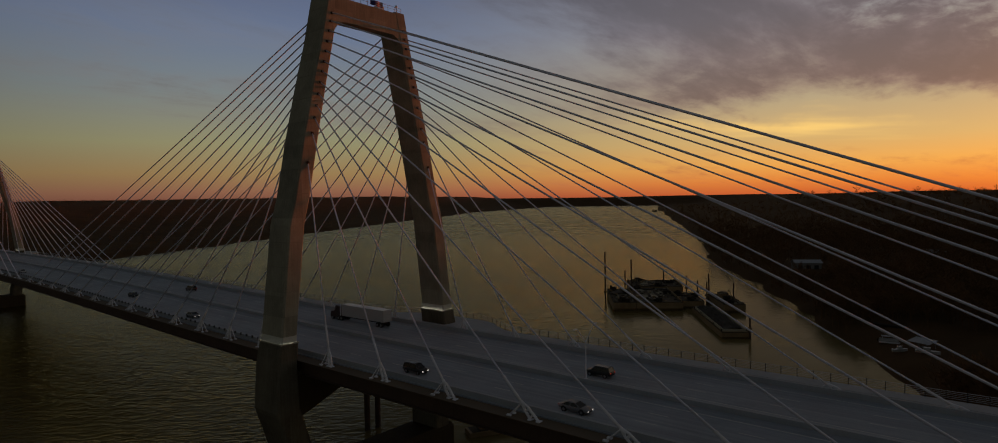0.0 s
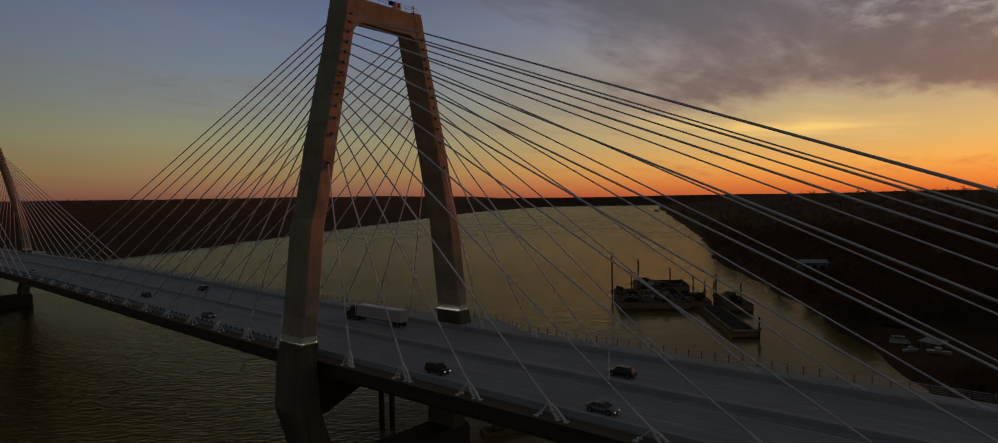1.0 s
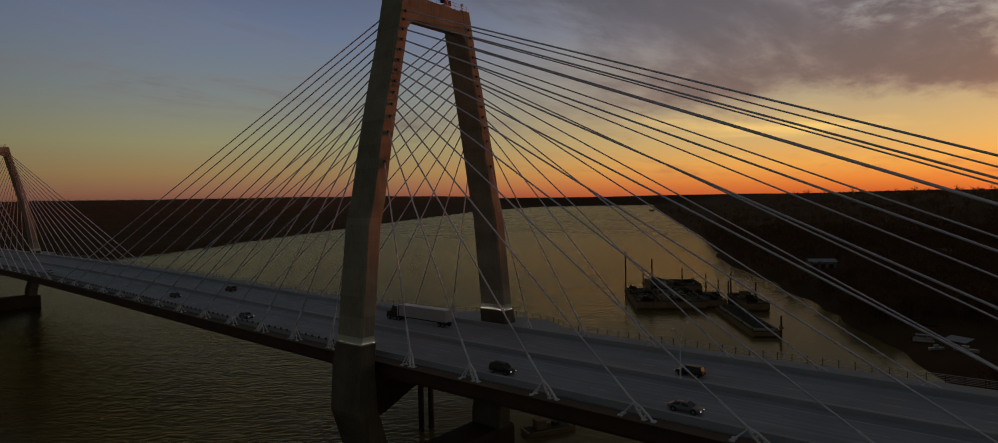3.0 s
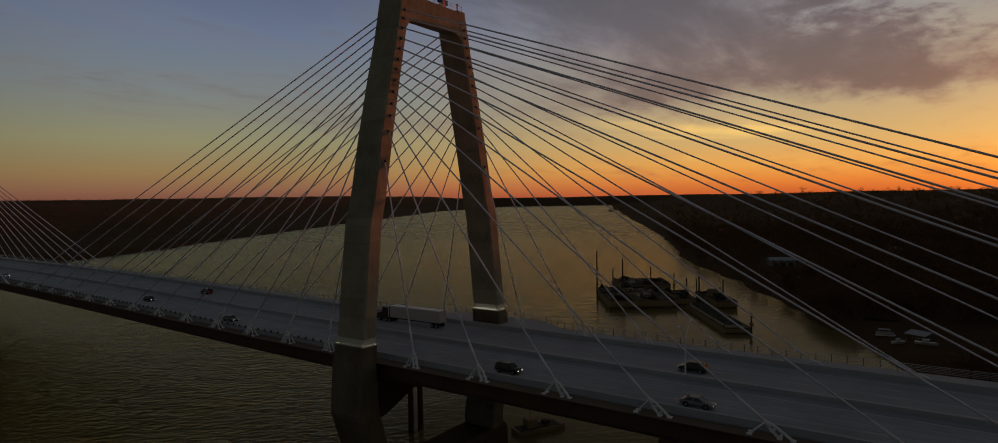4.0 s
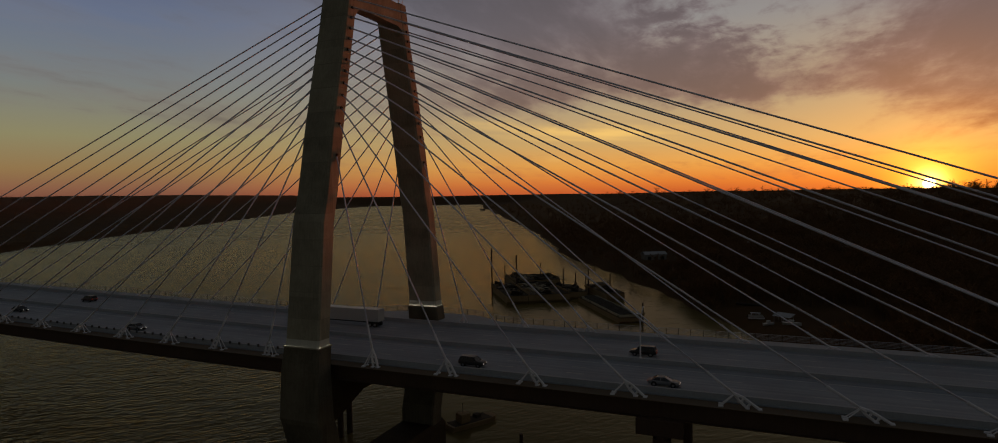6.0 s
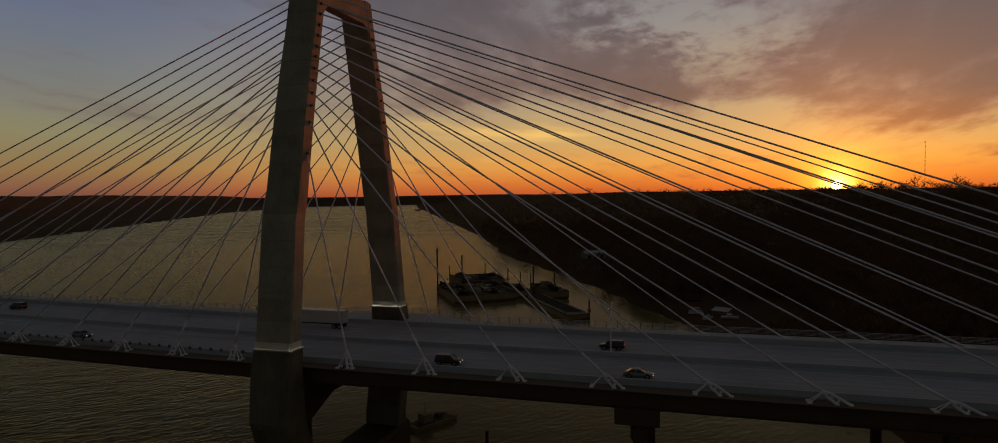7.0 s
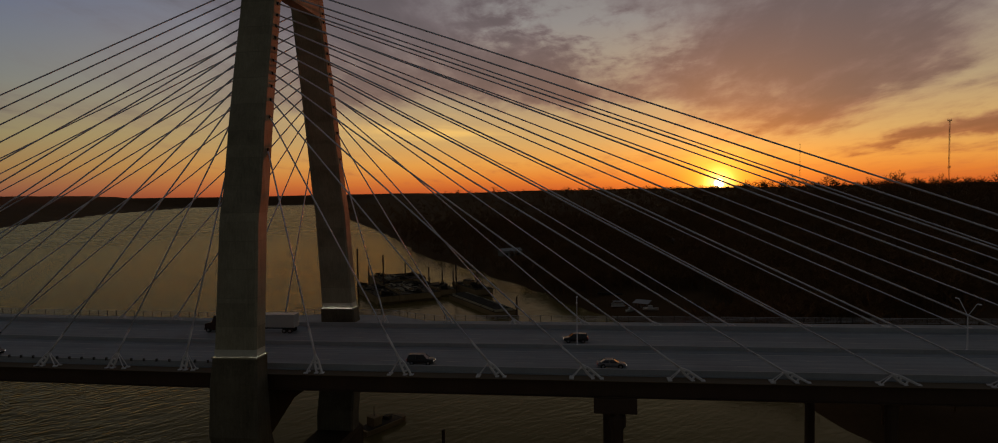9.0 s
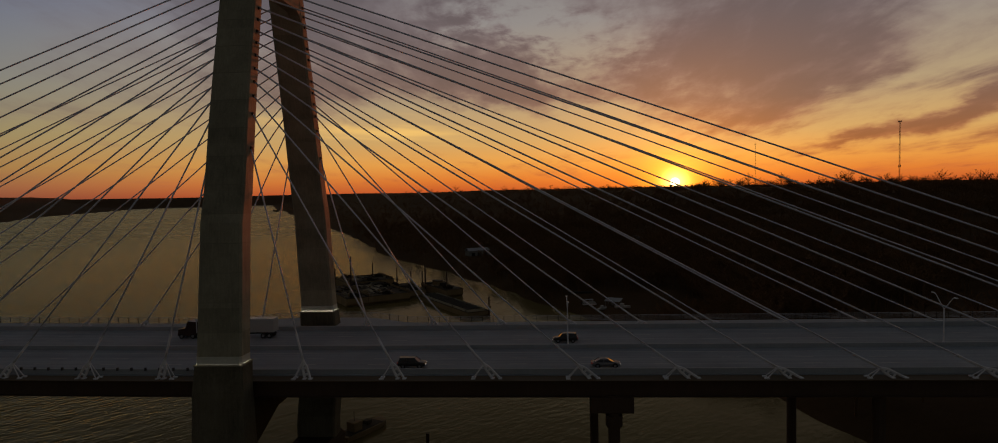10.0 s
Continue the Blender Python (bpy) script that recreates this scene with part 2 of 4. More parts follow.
M = {
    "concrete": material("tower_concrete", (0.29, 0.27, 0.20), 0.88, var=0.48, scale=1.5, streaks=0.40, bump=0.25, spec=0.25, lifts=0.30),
    # lower legs: streaks, plus shade below the deck put into a darker base
    "footing": material("shaded_weathered_concrete", (0.125, 0.110, 0.078), 0.88, var=0.75, scale=1.3, streaks=0.5, bump=0.25, spec=0.25, lifts=0.25),
    # the deck's shade put into a near-black brown base colour
    "deck_shade": material("deck_shaded_concrete", (0.055, 0.038, 0.020), 0.85, var=0.5, scale=1.3, streaks=0.4, spec=0.2),
    # brightness of the strip lights' wash put into a pale colour
    "pale": material("wash_band", (0.55, 0.55, 0.47), 0.85, var=0.25, scale=2.0),
    "joint": material("pour_joint", (0.25, 0.235, 0.175), 0.9, var=0.3),
    "deck": material("deck_concrete", (0.28, 0.312, 0.348), 0.8, var=0.30, scale=0.8, wear=0.42),
    "barrier": material("barrier_concrete", (0.35, 0.375, 0.40), 0.8, var=0.2, scale=1.5, streaks=0.15),
    "steel": material("weathered_steel", (0.068, 0.037, 0.022), 0.75, var=0.4, scale=1.2, streaks=0.25),
    "flange": material("rusty_flange", (0.12, 0.085, 0.05), 0.8, var=0.35, scale=1.0),
    "stay": material("stay_pipe", (0.78, 0.79, 0.90), 0.45, var=0.12, scale=0.6, bump=0.0),
    "galv": material("galvanised_steel", (0.74, 0.74, 0.78), 0.55, metal=0.0, var=0.2, scale=3),
    "line": material("road_paint", (0.55, 0.55, 0.52), 0.7, var=0.35, scale=6),
    "rail": material("railing_steel", (0.06, 0.06, 0.06), 0.6, metal=0.3, var=0.2, scale=4),
    "ground": material("leaf_litter", (0.080, 0.046, 0.021), 0.95, var=0.5, scale=0.25, bump=0.3, bump_scale=0.8, spec=0.05),
    "mud": material("river_mud", (0.075, 0.055, 0.038), 0.9, var=0.4, scale=0.4),
    "bark": material("bare_trees", (0.17, 0.092, 0.042), 0.95, var=0.4, scale=0.06, bump=0.0, spec=0.05),
    "rust": material("barge_rust", (0.25, 0.175, 0.09), 0.7, spec=0.12, var=0.45, scale=1.2, streaks=0.3),
    "bargedeck": material("barge_deck", (0.052, 0.040, 0.025), 0.75, spec=0.12, var=0.75, scale=1.4),
    "mat": material("pale_timber_mat", (0.36, 0.325, 0.235), 0.8, spec=0.12, var=0.35, scale=2.0, per_object=0.5),
    "gear": material("dark_gear", (0.030, 0.024, 0.018), 0.7, spec=0.12, var=0.5, scale=2.0),
    "cargo": material("cargo_rock", (0.045, 0.038, 0.028), 0.95, var=0.5, scale=2.0, bump=0.6, bump_scale=2.0),
    "roof": material("pale_roof", (0.34, 0.35, 0.37), 0.6, var=0.2, scale=2),
    "siding": material("siding", (0.25, 0.24, 0.22), 0.8, var=0.2, scale=2),
    "dark": material("dark_hole", (0.02, 0.018, 0.016), 0.8, var=0.3),
    "tyre": material("tyre_rubber", (0.018, 0.018, 0.018), 0.9, var=0.2, scale=6),
    "rim": material("wheel_rim", (0.35, 0.35, 0.36), 0.35, metal=0.8, var=0.1, scale=6),
    "glass": material("car_glass", (0.012, 0.014, 0.016), 0.08, var=0.05, bump=0.0),
    "black": material("black_paint", (0.014, 0.014, 0.015), 0.3, var=0.15, scale=4, bump=0.0),
    "silver": material("silver_paint", (0.20, 0.20, 0.21), 0.42, metal=0.2, var=0.1, scale=4, bump=0.0),
    "white": material("white_paint", (0.46, 0.46, 0.45), 0.35, var=0.08, scale=4, bump=0.0),
    "brown": material("dark_red_paint", (0.045, 0.02, 0.016), 0.3, var=0.15, scale=4, bump=0.0),
    "flagred": material("flag_red", (0.5, 0.03, 0.03), 0.9, var=0.1),
    "flagblue": material("flag_blue", (0.02, 0.03, 0.14), 0.9, var=0.1),
    "lamp": glow("strip_light", (1.0, 0.97, 0.84), 4.2),
    "head": glow("headlight", (1.0, 0.95, 0.85), 0.8),
    "tail": glow("tail_light", (1.0, 0.06, 0.03), 0.25),
    "water": water_material(),
}


# ---- mesh helpers ----
def part(name, bm, mat, parent=None, label="", smooth=False):
    me = bpy.data.meshes.new(name)
    bm.normal_update()
    bm.to_mesh(me)
    bm.free()
    me.materials.append(M[mat])
    if smooth:
        me.polygons.foreach_set("use_smooth", [True] * len(me.polygons))
    ob = new(name, me)
    ob.parent = parent
    if label:
        tagged(ob, label)
    return ob


def empty(name, at=(0, 0, 0), rz=0.0, **tags):
    ob = new(name)
    ob.empty_display_size = 1.0
    ob.matrix_world = pose(*at, 0, 0, rz)
    return tagged(ob, **tags)


def box(bm, c, s, rz=0.0, bevel=0.0):
    """A box of size s round c, turned by rz degrees."""
    made = bmesh.ops.create_cube(bm, size=1.0, matrix=pose(*c, 0, 0, rz) @ Matrix.Diagonal((*s, 1)))["verts"]
    if bevel:
        edges = list({e for v in made for e in v.link_edges})
        bmesh.ops.bevel(bm, geom=edges, offset=bevel, segments=1, affect="EDGES")
    return bm


def boxes(*rows):
    bm = bmesh.new()
    for r in rows:
        box(bm, *r)
    return bm


def tube(bm, a, b, r, n=8, r2=None):
    """A round bar from a to b."""
    a, b = Vector(a), Vector(b)
    d = b - a
    m = Matrix.Translation((a + b) / 2) @ d.to_track_quat("Z", "Y").to_matrix().to_4x4()
    bmesh.ops.create_cone(bm, cap_ends=True, segments=n, radius1=r, radius2=r if r2 is None else r2, depth=d.length, matrix=m)
    return bm


def tubes(*rows):
    bm = bmesh.new()
    for r in rows:
        tube(bm, *r)
    return bm


def loft(sections, cap=True):
    """A skin over rings of points with the same number of points."""
    bm = bmesh.new()
    rings = [[bm.verts.new(p) for p in s] for s in sections]
    n = len(rings[0])
    for a, b in zip(rings, rings[1:]):
        for i in range(n):
            bm.faces.new((a[i], a[(i + 1) % n], b[(i + 1) % n], b[i]))
    if cap:
        bm.faces.new(rings[0][::-1])
        bm.faces.new(rings[-1])
    bmesh.ops.recalc_face_normals(bm, faces=bm.faces)
    return bm


def raw_mesh(name, verts, faces, mat, parent=None):
    """A big triangle mesh from numpy arrays."""
    me = bpy.data.meshes.new(name)
    nf = len(faces)
    k = faces.shape[1]
    me.vertices.add(len(verts))
    me.vertices.foreach_set("co", np.ascontiguousarray(verts, np.float32).ravel())
    me.loops.add(nf * k)
    me.loops.foreach_set("vertex_index", np.ascontiguousarray(faces, np.int32).ravel())
    me.polygons.add(nf)
    me.polygons.foreach_set("loop_start", np.arange(0, nf * k, k, dtype=np.int32))
    me.update(calc_edges=True)
    me.validate()
    me.materials.append(M[mat])
    ob = new(name, me)
    ob.parent = parent
    return ob


# ---- land and river ----
RIGHT_Y = [-4000, -900, -300, -60, 36, 60, 147, 180, 255, 313, 478, 802, 2512, 5200]
RIGHT_X = [900, 420, 210, 140, 119, 112, 79, 60, 24, -6, -106, -248, -1094, -2400]
LEFT_Y = [-4000, -900, 0, 196, 296, 442, 1191, 2224, 3630, 5200]
LEFT_X = [-300, -560, -640, -684, -744, -844, -1303, -1928, -2483, -2900]
rng = np.random.default_rng(7)


def wavy(x, y, s, seed):
    """Smooth bumps between about -1 and 1."""
    r = np.random.default_rng(seed)
    out = np.zeros_like(x)
    for k in range(7):
        a, f, p = r.uniform(0, 2 * np.pi), r.uniform(0.6, 1.9) / s, r.uniform(0, 2 * np.pi)
        out += np.sin((x * np.cos(a) + y * np.sin(a)) * f * 2 * np.pi + p)
    return out / 3.2


def ease(t):
    t = np.clip(t, 0, 1)
    return t * t * (3 - 2 * t)


def height(x, y):
    """The land's height; the river lies at 0."""
    x, y = np.asarray(x, float), np.asarray(y, float)
    right = (x - np.interp(y, RIGHT_Y, RIGHT_X)) * 0.86 + 1.6 * wavy(x, y, 26, 3) + 1.5 * wavy(x, y, 120, 9)
    left = (np.interp(y, LEFT_Y, LEFT_X) - x) * 0.86 + 5 * wavy(x, y, 90, 4)
    far = np.hypot(x, y)
    hr = -5 + 10 * ease((right + 8) / 26) + 3 * ease(right / 120) + 30 * ease((right - 130) / 420) * (1 + 0.22 * wavy(x, y, 520, 5)) + 14 * ease((right - 230) / 560) + 1.2 * wavy(x, y, 70, 6)
    hl = -5 + 11 * ease((left + 10) / 30) + 55.5 * ease((left - 110) / 620) * (1 + 0.04 * wavy(x, y, 700, 8)) + 0.011 * np.clip(far - 1000, 0, 2600) * ease(left / 500) + 1.5 * wavy(x, y, 90, 2)
    h = np.where(right > -12, hr, np.where(left > -12, hl, -5.0))
    return np.maximum(h, -5 + (71 + 4 * wavy(x, y, 900, 12)) * ease((far - 4350) / 400))


def build_land():
    rings = np.concatenate([[0.0], np.geomspace(60, 4950, 170)])
    turn = np.linspace(0, 2 * np.pi, 420, endpoint=False)
    R, A = np.meshgrid(rings, turn, indexing="ij")
    X, Y = 20 + R * np.sin(A), 40 + R * np.cos(A)
    V = np.stack([X, Y, height(X, Y)], -1).reshape(-1, 3)
    n = len(turn)
    i, j = np.meshgrid(np.arange(len(rings) - 1), np.arange(n), indexing="ij")
    a, b = i * n + j, i * n + (j + 1) % n
    F = np.stack([a, b, b + n, a + n], -1).reshape(-1, 4)
    ob = raw_mesh("ground", V, F[:, ::-1], "ground")
    ob.data.polygons.foreach_set("use_smooth", [True] * len(ob.data.polygons))
    tagged(ob, "dark leaf-littered river banks and wooded hills", "ground", kind="structure")
    bm = bmesh.new()
    bmesh.ops.create_grid(bm, x_segments=4, y_segments=4, size=5200)
    tagged(part("water", bm, "water"), "wide brown river with small wind ripples", "river", kind="structure")


def tree_proto(seed, twigs, limbs, twig=0.006):
    """A bare winter tree of height 1 as triangles: trunk, limbs and a haze of twigs."""
    r = np.random.default_rng(seed)
    V, F = [], []

    def stick(a, b, ra, rb):
        a, b = np.array(a), np.array(b)
        d = b - a
        s = np.cross(d, (0.3, 0.9, 0.2))
        s /= np.linalg.norm(s) + 1e-9
        u = np.cross(d, s)
        u /= np.linalg.norm(u) + 1e-9
        k = len(V)
        for q, w in ((a, ra), (b, rb)):
            for ang in (0, 2.1, 4.2):
                V.append(q + w * (np.cos(ang) * s + np.sin(ang) * u))
        for e in range(3):
            f = (e + 1) % 3
            F.append((k + e, k + f, k + 3 + f))
            F.append((k + e, k + 3 + f, k + 3 + e))

    stick((0, 0, -0.03), (0, 0, 0.5), 0.018, 0.010)
    stick((0, 0, 0.5), (r.normal(0, 0.03), r.normal(0, 0.03), 0.9), 0.010, 0.003)
    tips = []
    for q in range(limbs):
        z = r.uniform(0.22, 0.62)
        a = q * 2.4 + r.uniform(-0.4, 0.4)
        L = r.uniform(0.22, 0.36) * (1.15 - 0.5 * z)
        tip = np.array((np.cos(a) * L, np.sin(a) * L, z + L * r.uniform(0.7, 1.3)))
        stick((0, 0, z), tip, 0.008, 0.003)
        tips.append((np.array((0, 0, z)), tip))
    tips.append((np.array((0, 0, 0.45)), np.array((0, 0, 0.9))))
    for q in range(twigs):
        a, b = tips[r.integers(len(tips))]
        p = a + (b - a) * r.uniform(0.35, 1.0)
        d = (b - a) / np.linalg.norm(b - a) + r.normal(0, 0.6, 3)
        d[2] = abs(d[2]) * 0.7 + 0.15
        e = p + d / np.linalg.norm(d) * r.uniform(0.08, 0.2)
        s = r.normal(0, 1, 3)
        s = s / np.linalg.norm(s) * twig
        k = len(V)
        V.extend([p - s, p + s, e])
        F.append((k, k + 1, k + 2))
    return np.array(V), np.array(F)


def plant(name, pts, sizes, protos, label):
    Vs, Fs, off = [], [], 0
    for i, (p, s) in enumerate(zip(pts, sizes)):
        V, F = protos[i % len(protos)]
        a = rng.uniform(0, 6.28)
        c, q = np.cos(a), np.sin(a)
        w = s * rng.uniform(0.85, 1.25)
        W = np.stack([(V[:, 0] * c - V[:, 1] * q) * w + p[0], (V[:, 0] * q + V[:, 1] * c) * w + p[1], V[:, 2] * s + p[2]], -1)
        Vs.append(W)
        Fs.append(F + off)
        off += len(V)
    ob = raw_mesh(name, np.concatenate(Vs), np.concatenate(Fs), "bark")
    return tagged(ob, label, "woods", kind="stuff")


def spots(count, inside):
    """Random dry spots that suit a test."""
    got = []
    while len(got) < count:
        r = np.exp(rng.uniform(np.log(90), np.log(3300), 4000))
        a = rng.uniform(-np.pi, np.pi, 4000)
        x, y = 20 + r * np.sin(a), 40 + r * np.cos(a)
        h = height(x, y)
        ok = (h > 1.2) & (np.abs(y - 3.6) > 34) & ~((x > 55) & (x < 120) & (y > 130) & (y < 215)) & (np.abs(x - np.interp(y, [330, 402], [10, -4])) * (y > 330) * (y < 415) + 99 * ((y <= 330) | (y >= 415)) > 17) & inside(x, y, r, a)
        got += list(zip(x[ok], y[ok], h[ok] - 0.3))
    return got[:count]


def build_woods():
    fine = [tree_proto(s, 170, 9, 0.011) for s in (1, 2, 3, 4)]
    rough = [tree_proto(s, 140, 9, 0.0085) for s in (5, 6, 7, 8, 9)]
    ahead = lambda a: (a > -1.75) & (a < 1.0)
    inland = lambda x, y: (x - np.interp(y, RIGHT_Y, RIGHT_X)) * 0.86
    near = spots(3600, lambda x, y, r, a: ahead(a) & (r < 800) & (x > -400) & (inland(x, y) > -1))
    tall = np.array([0.72 + 0.28 * min(1.0, inland(p[0], p[1]) / 130) for p in near])
    plant("woods_near", near, rng.uniform(9, 19, len(near)) * tall, fine, "bare brown winter woods on the near river bank")
    far = spots(8600, lambda x, y, r, a: ahead(a) & (r > 500))
    size = rng.uniform(8, 15, len(far)) * np.array([1.0 + (0.35 if inland(p[0], p[1]) > 0 else 0.1) * wavy(p[0], p[1], 60, 21) for p in far])
    size *= np.array([1.0 if inland(p[0], p[1]) > 0 else 0.55 for p in far])
    size *= 1 + 0.7 * (rng.random(len(far)) > 0.93) * np.array([inland(p[0], p[1]) > 0 for p in far])
    plant("woods_far", far, size, rough, "distant bare brown woods along the hills")
    back = spots(500, lambda x, y, r, a: ~ahead(a))
    plant("woods_behind", back, rng.uniform(12, 20, len(back)), rough, "bare brown woods along the far river bank")


# ---- bridge ----
YC = 3.6                          # the bridge's middle line
TOWERS = (-0.75, -366.5)
NEAR, FAR = -14.7, 21.8           # the two planes of stay anchors


def deck_z(x):
    """Height of the stay anchors' ledge along the bridge."""
    return 30.5 + 2.3 * float(ease((-x + 15) / 250.0)) - 0.9 * float(ease((-x - 260) / 220.0))


# leg: height, distance of its inner and outer face from the middle line, half width along the bridge
LEG = [(21.5, 20.1, 24.2, 4.15), (30.0, 19.95, 23.5, 3.95), (34.4, 19.45, 22.75, 3.65), (56.0, 16.9, 20.3, 3.45), (61.0, 15.6, 18.9, 3.40),
       (66.0, 14.6, 17.9, 3.35), (72.0, 13.4, 16.8, 3.28), (83.0, 11.1, 14.3, 3.2), (92.0, 9.1, 12.0, 3.15), (101.6, 7.1, 10.0, 3.1)]


def leg_at(z):
    Z = [r[0] for r in LEG]
    return [float(np.interp(z, Z, [r[k] for r in LEG])) for k in (1, 2, 3)]


def ring(cx, y0, y1, hw, z, c=0.35):
    """A rectangle with cut corners at height z."""
    a, b = min(y0, y1), max(y0, y1)
    return [(cx - hw + c, a, z), (cx + hw - c, a, z), (cx + hw, a + c, z), (cx + hw, b - c, z), (cx + hw - c, b, z), (cx - hw + c, b, z), (cx - hw, b - c, z), (cx - hw, a + c, z)]


def build_tower(cx, top):
    squash = (top - 34.4) / (101.6 - 34.4)
    zz = lambda z: z if z < 34.4 else 34.4 + (z - 34.4) * squash
    t = empty("bridge_tower", (cx, YC, 0), label="tall tan concrete bridge tower with two leaning legs", category="bridge tower", group="bridge towers")
    for s in (-1, 1):
        upper = [ring(0, s * (LEG[2][1] + 0.05), s * (LEG[2][2] + 0.05), LEG[2][3] + 0.02, 33.6)] + [ring(0, s * i, s * o, hw, zz(z)) for z, i, o, hw in LEG if z >= 34.4]
        part("leg", loft(upper), "concrete", t)
        for z in np.arange(39.0, 99.0, 4.6):
            a, b, w = leg_at(z)
            part("pour_joint", loft([ring(0, s * (a - 0.012), s * (b + 0.012), w + 0.012, zz(z) + k) for k in (-0.05, 0.05)]), "joint", t)
        i, o, hw = leg_at(34.4)
        e = 0.26
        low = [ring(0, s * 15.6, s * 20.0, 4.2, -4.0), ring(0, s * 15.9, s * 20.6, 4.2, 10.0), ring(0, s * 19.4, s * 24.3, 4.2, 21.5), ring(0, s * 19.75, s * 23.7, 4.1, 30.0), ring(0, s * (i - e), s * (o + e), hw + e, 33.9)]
        part("lower_leg", loft(low), "footing", t, "streaked lower leg with the shade below the deck in its colour")
        # paler ring stands in for light washing up the leg
        part("wash_band", loft([ring(0, s * (leg_at(z)[0] - 0.03), s * (leg_at(z)[1] + 0.03), leg_at(z)[2] + 0.03, z) for z in (33.92, 35.35)]), "pale", t, "pale collar with the strip-light wash put into its colour")
        # a trough of strip lights round each leg, behind a low lip
        for fx, fy, sx, sy in ((0, o + e - 0.06, 2 * (hw + e), 0.12), (0, i - e + 0.06, 2 * (hw + e), 0.12), (hw + e - 0.07, (i + o) / 2, 0.12, o - i + 2 * e - 0.25), (-hw - e + 0.07, (i + o) / 2, 0.12, o - i + 2 * e - 0.25)):
            part("lip", boxes(((fx, s * fy, 34.0), (sx, sy, 0.24))), "concrete", t)
        for fx, fy, sx, sy in ((0, o + 0.10, 2 * hw - 0.2, 0.1), (0, i - 0.10, 2 * hw - 0.2, 0.1), (hw + 0.10, (i + o) / 2, 0.1, o - i - 0.2), (-hw - 0.10, (i + o) / 2, 0.1, o - i - 0.2)):
            part("strip_light", boxes(((fx, s * fy, 33.96), (sx, sy, 0.08))), "lamp", t, "glowing white strip light")
    # cross beams
    hw = leg_at(95.0)[2]
    i1 = leg_at(95.0)[0]
    arch = [(-i1 - 0.9, zz(101.3)), (-i1 - 0.9, zz(94.8)), (-i1 - 0.1, zz(94.8)), (-i1 + 0.6, zz(95.85)), (-i1 + 2.0, zz(96.55)), (i1 - 2.0, zz(96.55)), (i1 - 0.6, zz(95.85)), (i1 + 0.1, zz(94.8)), (i1 + 0.9, zz(94.8)), (i1 + 0.9, zz(101.3))]
    # the beam's underside slopes up towards its open face
    low_arch = lambda drop: [(y, z if z > zz(101) or z < zz(95) else z - drop) for y, z in arch]
    part("top_beam", loft([[(x, y, z) for y, z in low_arch(k)] for x, k in ((hw - 2.0, 0.3), (hw - 0.08, 0.0))]), "concrete", t)
    # lower beam and pier base carry the deck's shade in their colour
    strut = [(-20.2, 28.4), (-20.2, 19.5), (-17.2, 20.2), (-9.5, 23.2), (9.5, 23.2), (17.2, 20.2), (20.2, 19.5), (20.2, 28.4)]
    part("lower_beam", loft([[(x, y, z) for y, z in strut] for x in (-3.4, 3.4)]), "deck_shade", t)
    part("pier_base", boxes(((0, 0, 3.0), (9.5, 44, 8.0), 0, 0.8)), "deck_shade", t)
    # rails, hatch and small gear on the top
    zt = zz(101.6)
    rows = []
    for x in (-2.7, 2.7):
        for y in np.arange(-9.2, 9.3, 1.84):
            rows.append(((x, y, zt - 0.1), (x, y, zt + 1.15), 0.05, 5))
        for z in (0.6, 1.15):
            rows.append(((x, -9.2, zt + z), (x, 9.2, zt + z), 0.04, 5))
    part("guard_rail", tubes(*rows), "galv", t, "galvanised guard rail")
    part("hatch", boxes(((0.5, 4.8, zt + 0.55), (1.6, 1.8, 1.1), 0, 0.08)), "galv", t)
    part("beacon", tubes(((2.2, 8.3, zt), (2.2, 8.3, zt + 1.3), 0.12, 8), ((2.2, 8.3, zt + 1.3), (2.2, 8.3, zt + 1.75), 0.28, 8)), "galv", t)
    # dark sockets where the stays enter, on both faces
    for k, z in enumerate(STAY_Z):
        for s in (-1, 1):
            for f in (-1, 1):
                i, o, hw = leg_at(z)
                yy = s * (i + o) / 2
                part("stay_socket", tubes(((f * (hw - 0.25), yy, zz(z)), (f * (hw + 0.22), yy, zz(z) - 0.12), 0.27, 10)), "dark", t)
    return t, zz


STAY_Z = [97.8, 96.1, 94.1, 92.0, 90.0, 87.9, 85.9, 83.7, 81.4, 79.1, 76.7, 73.7, 68.0]


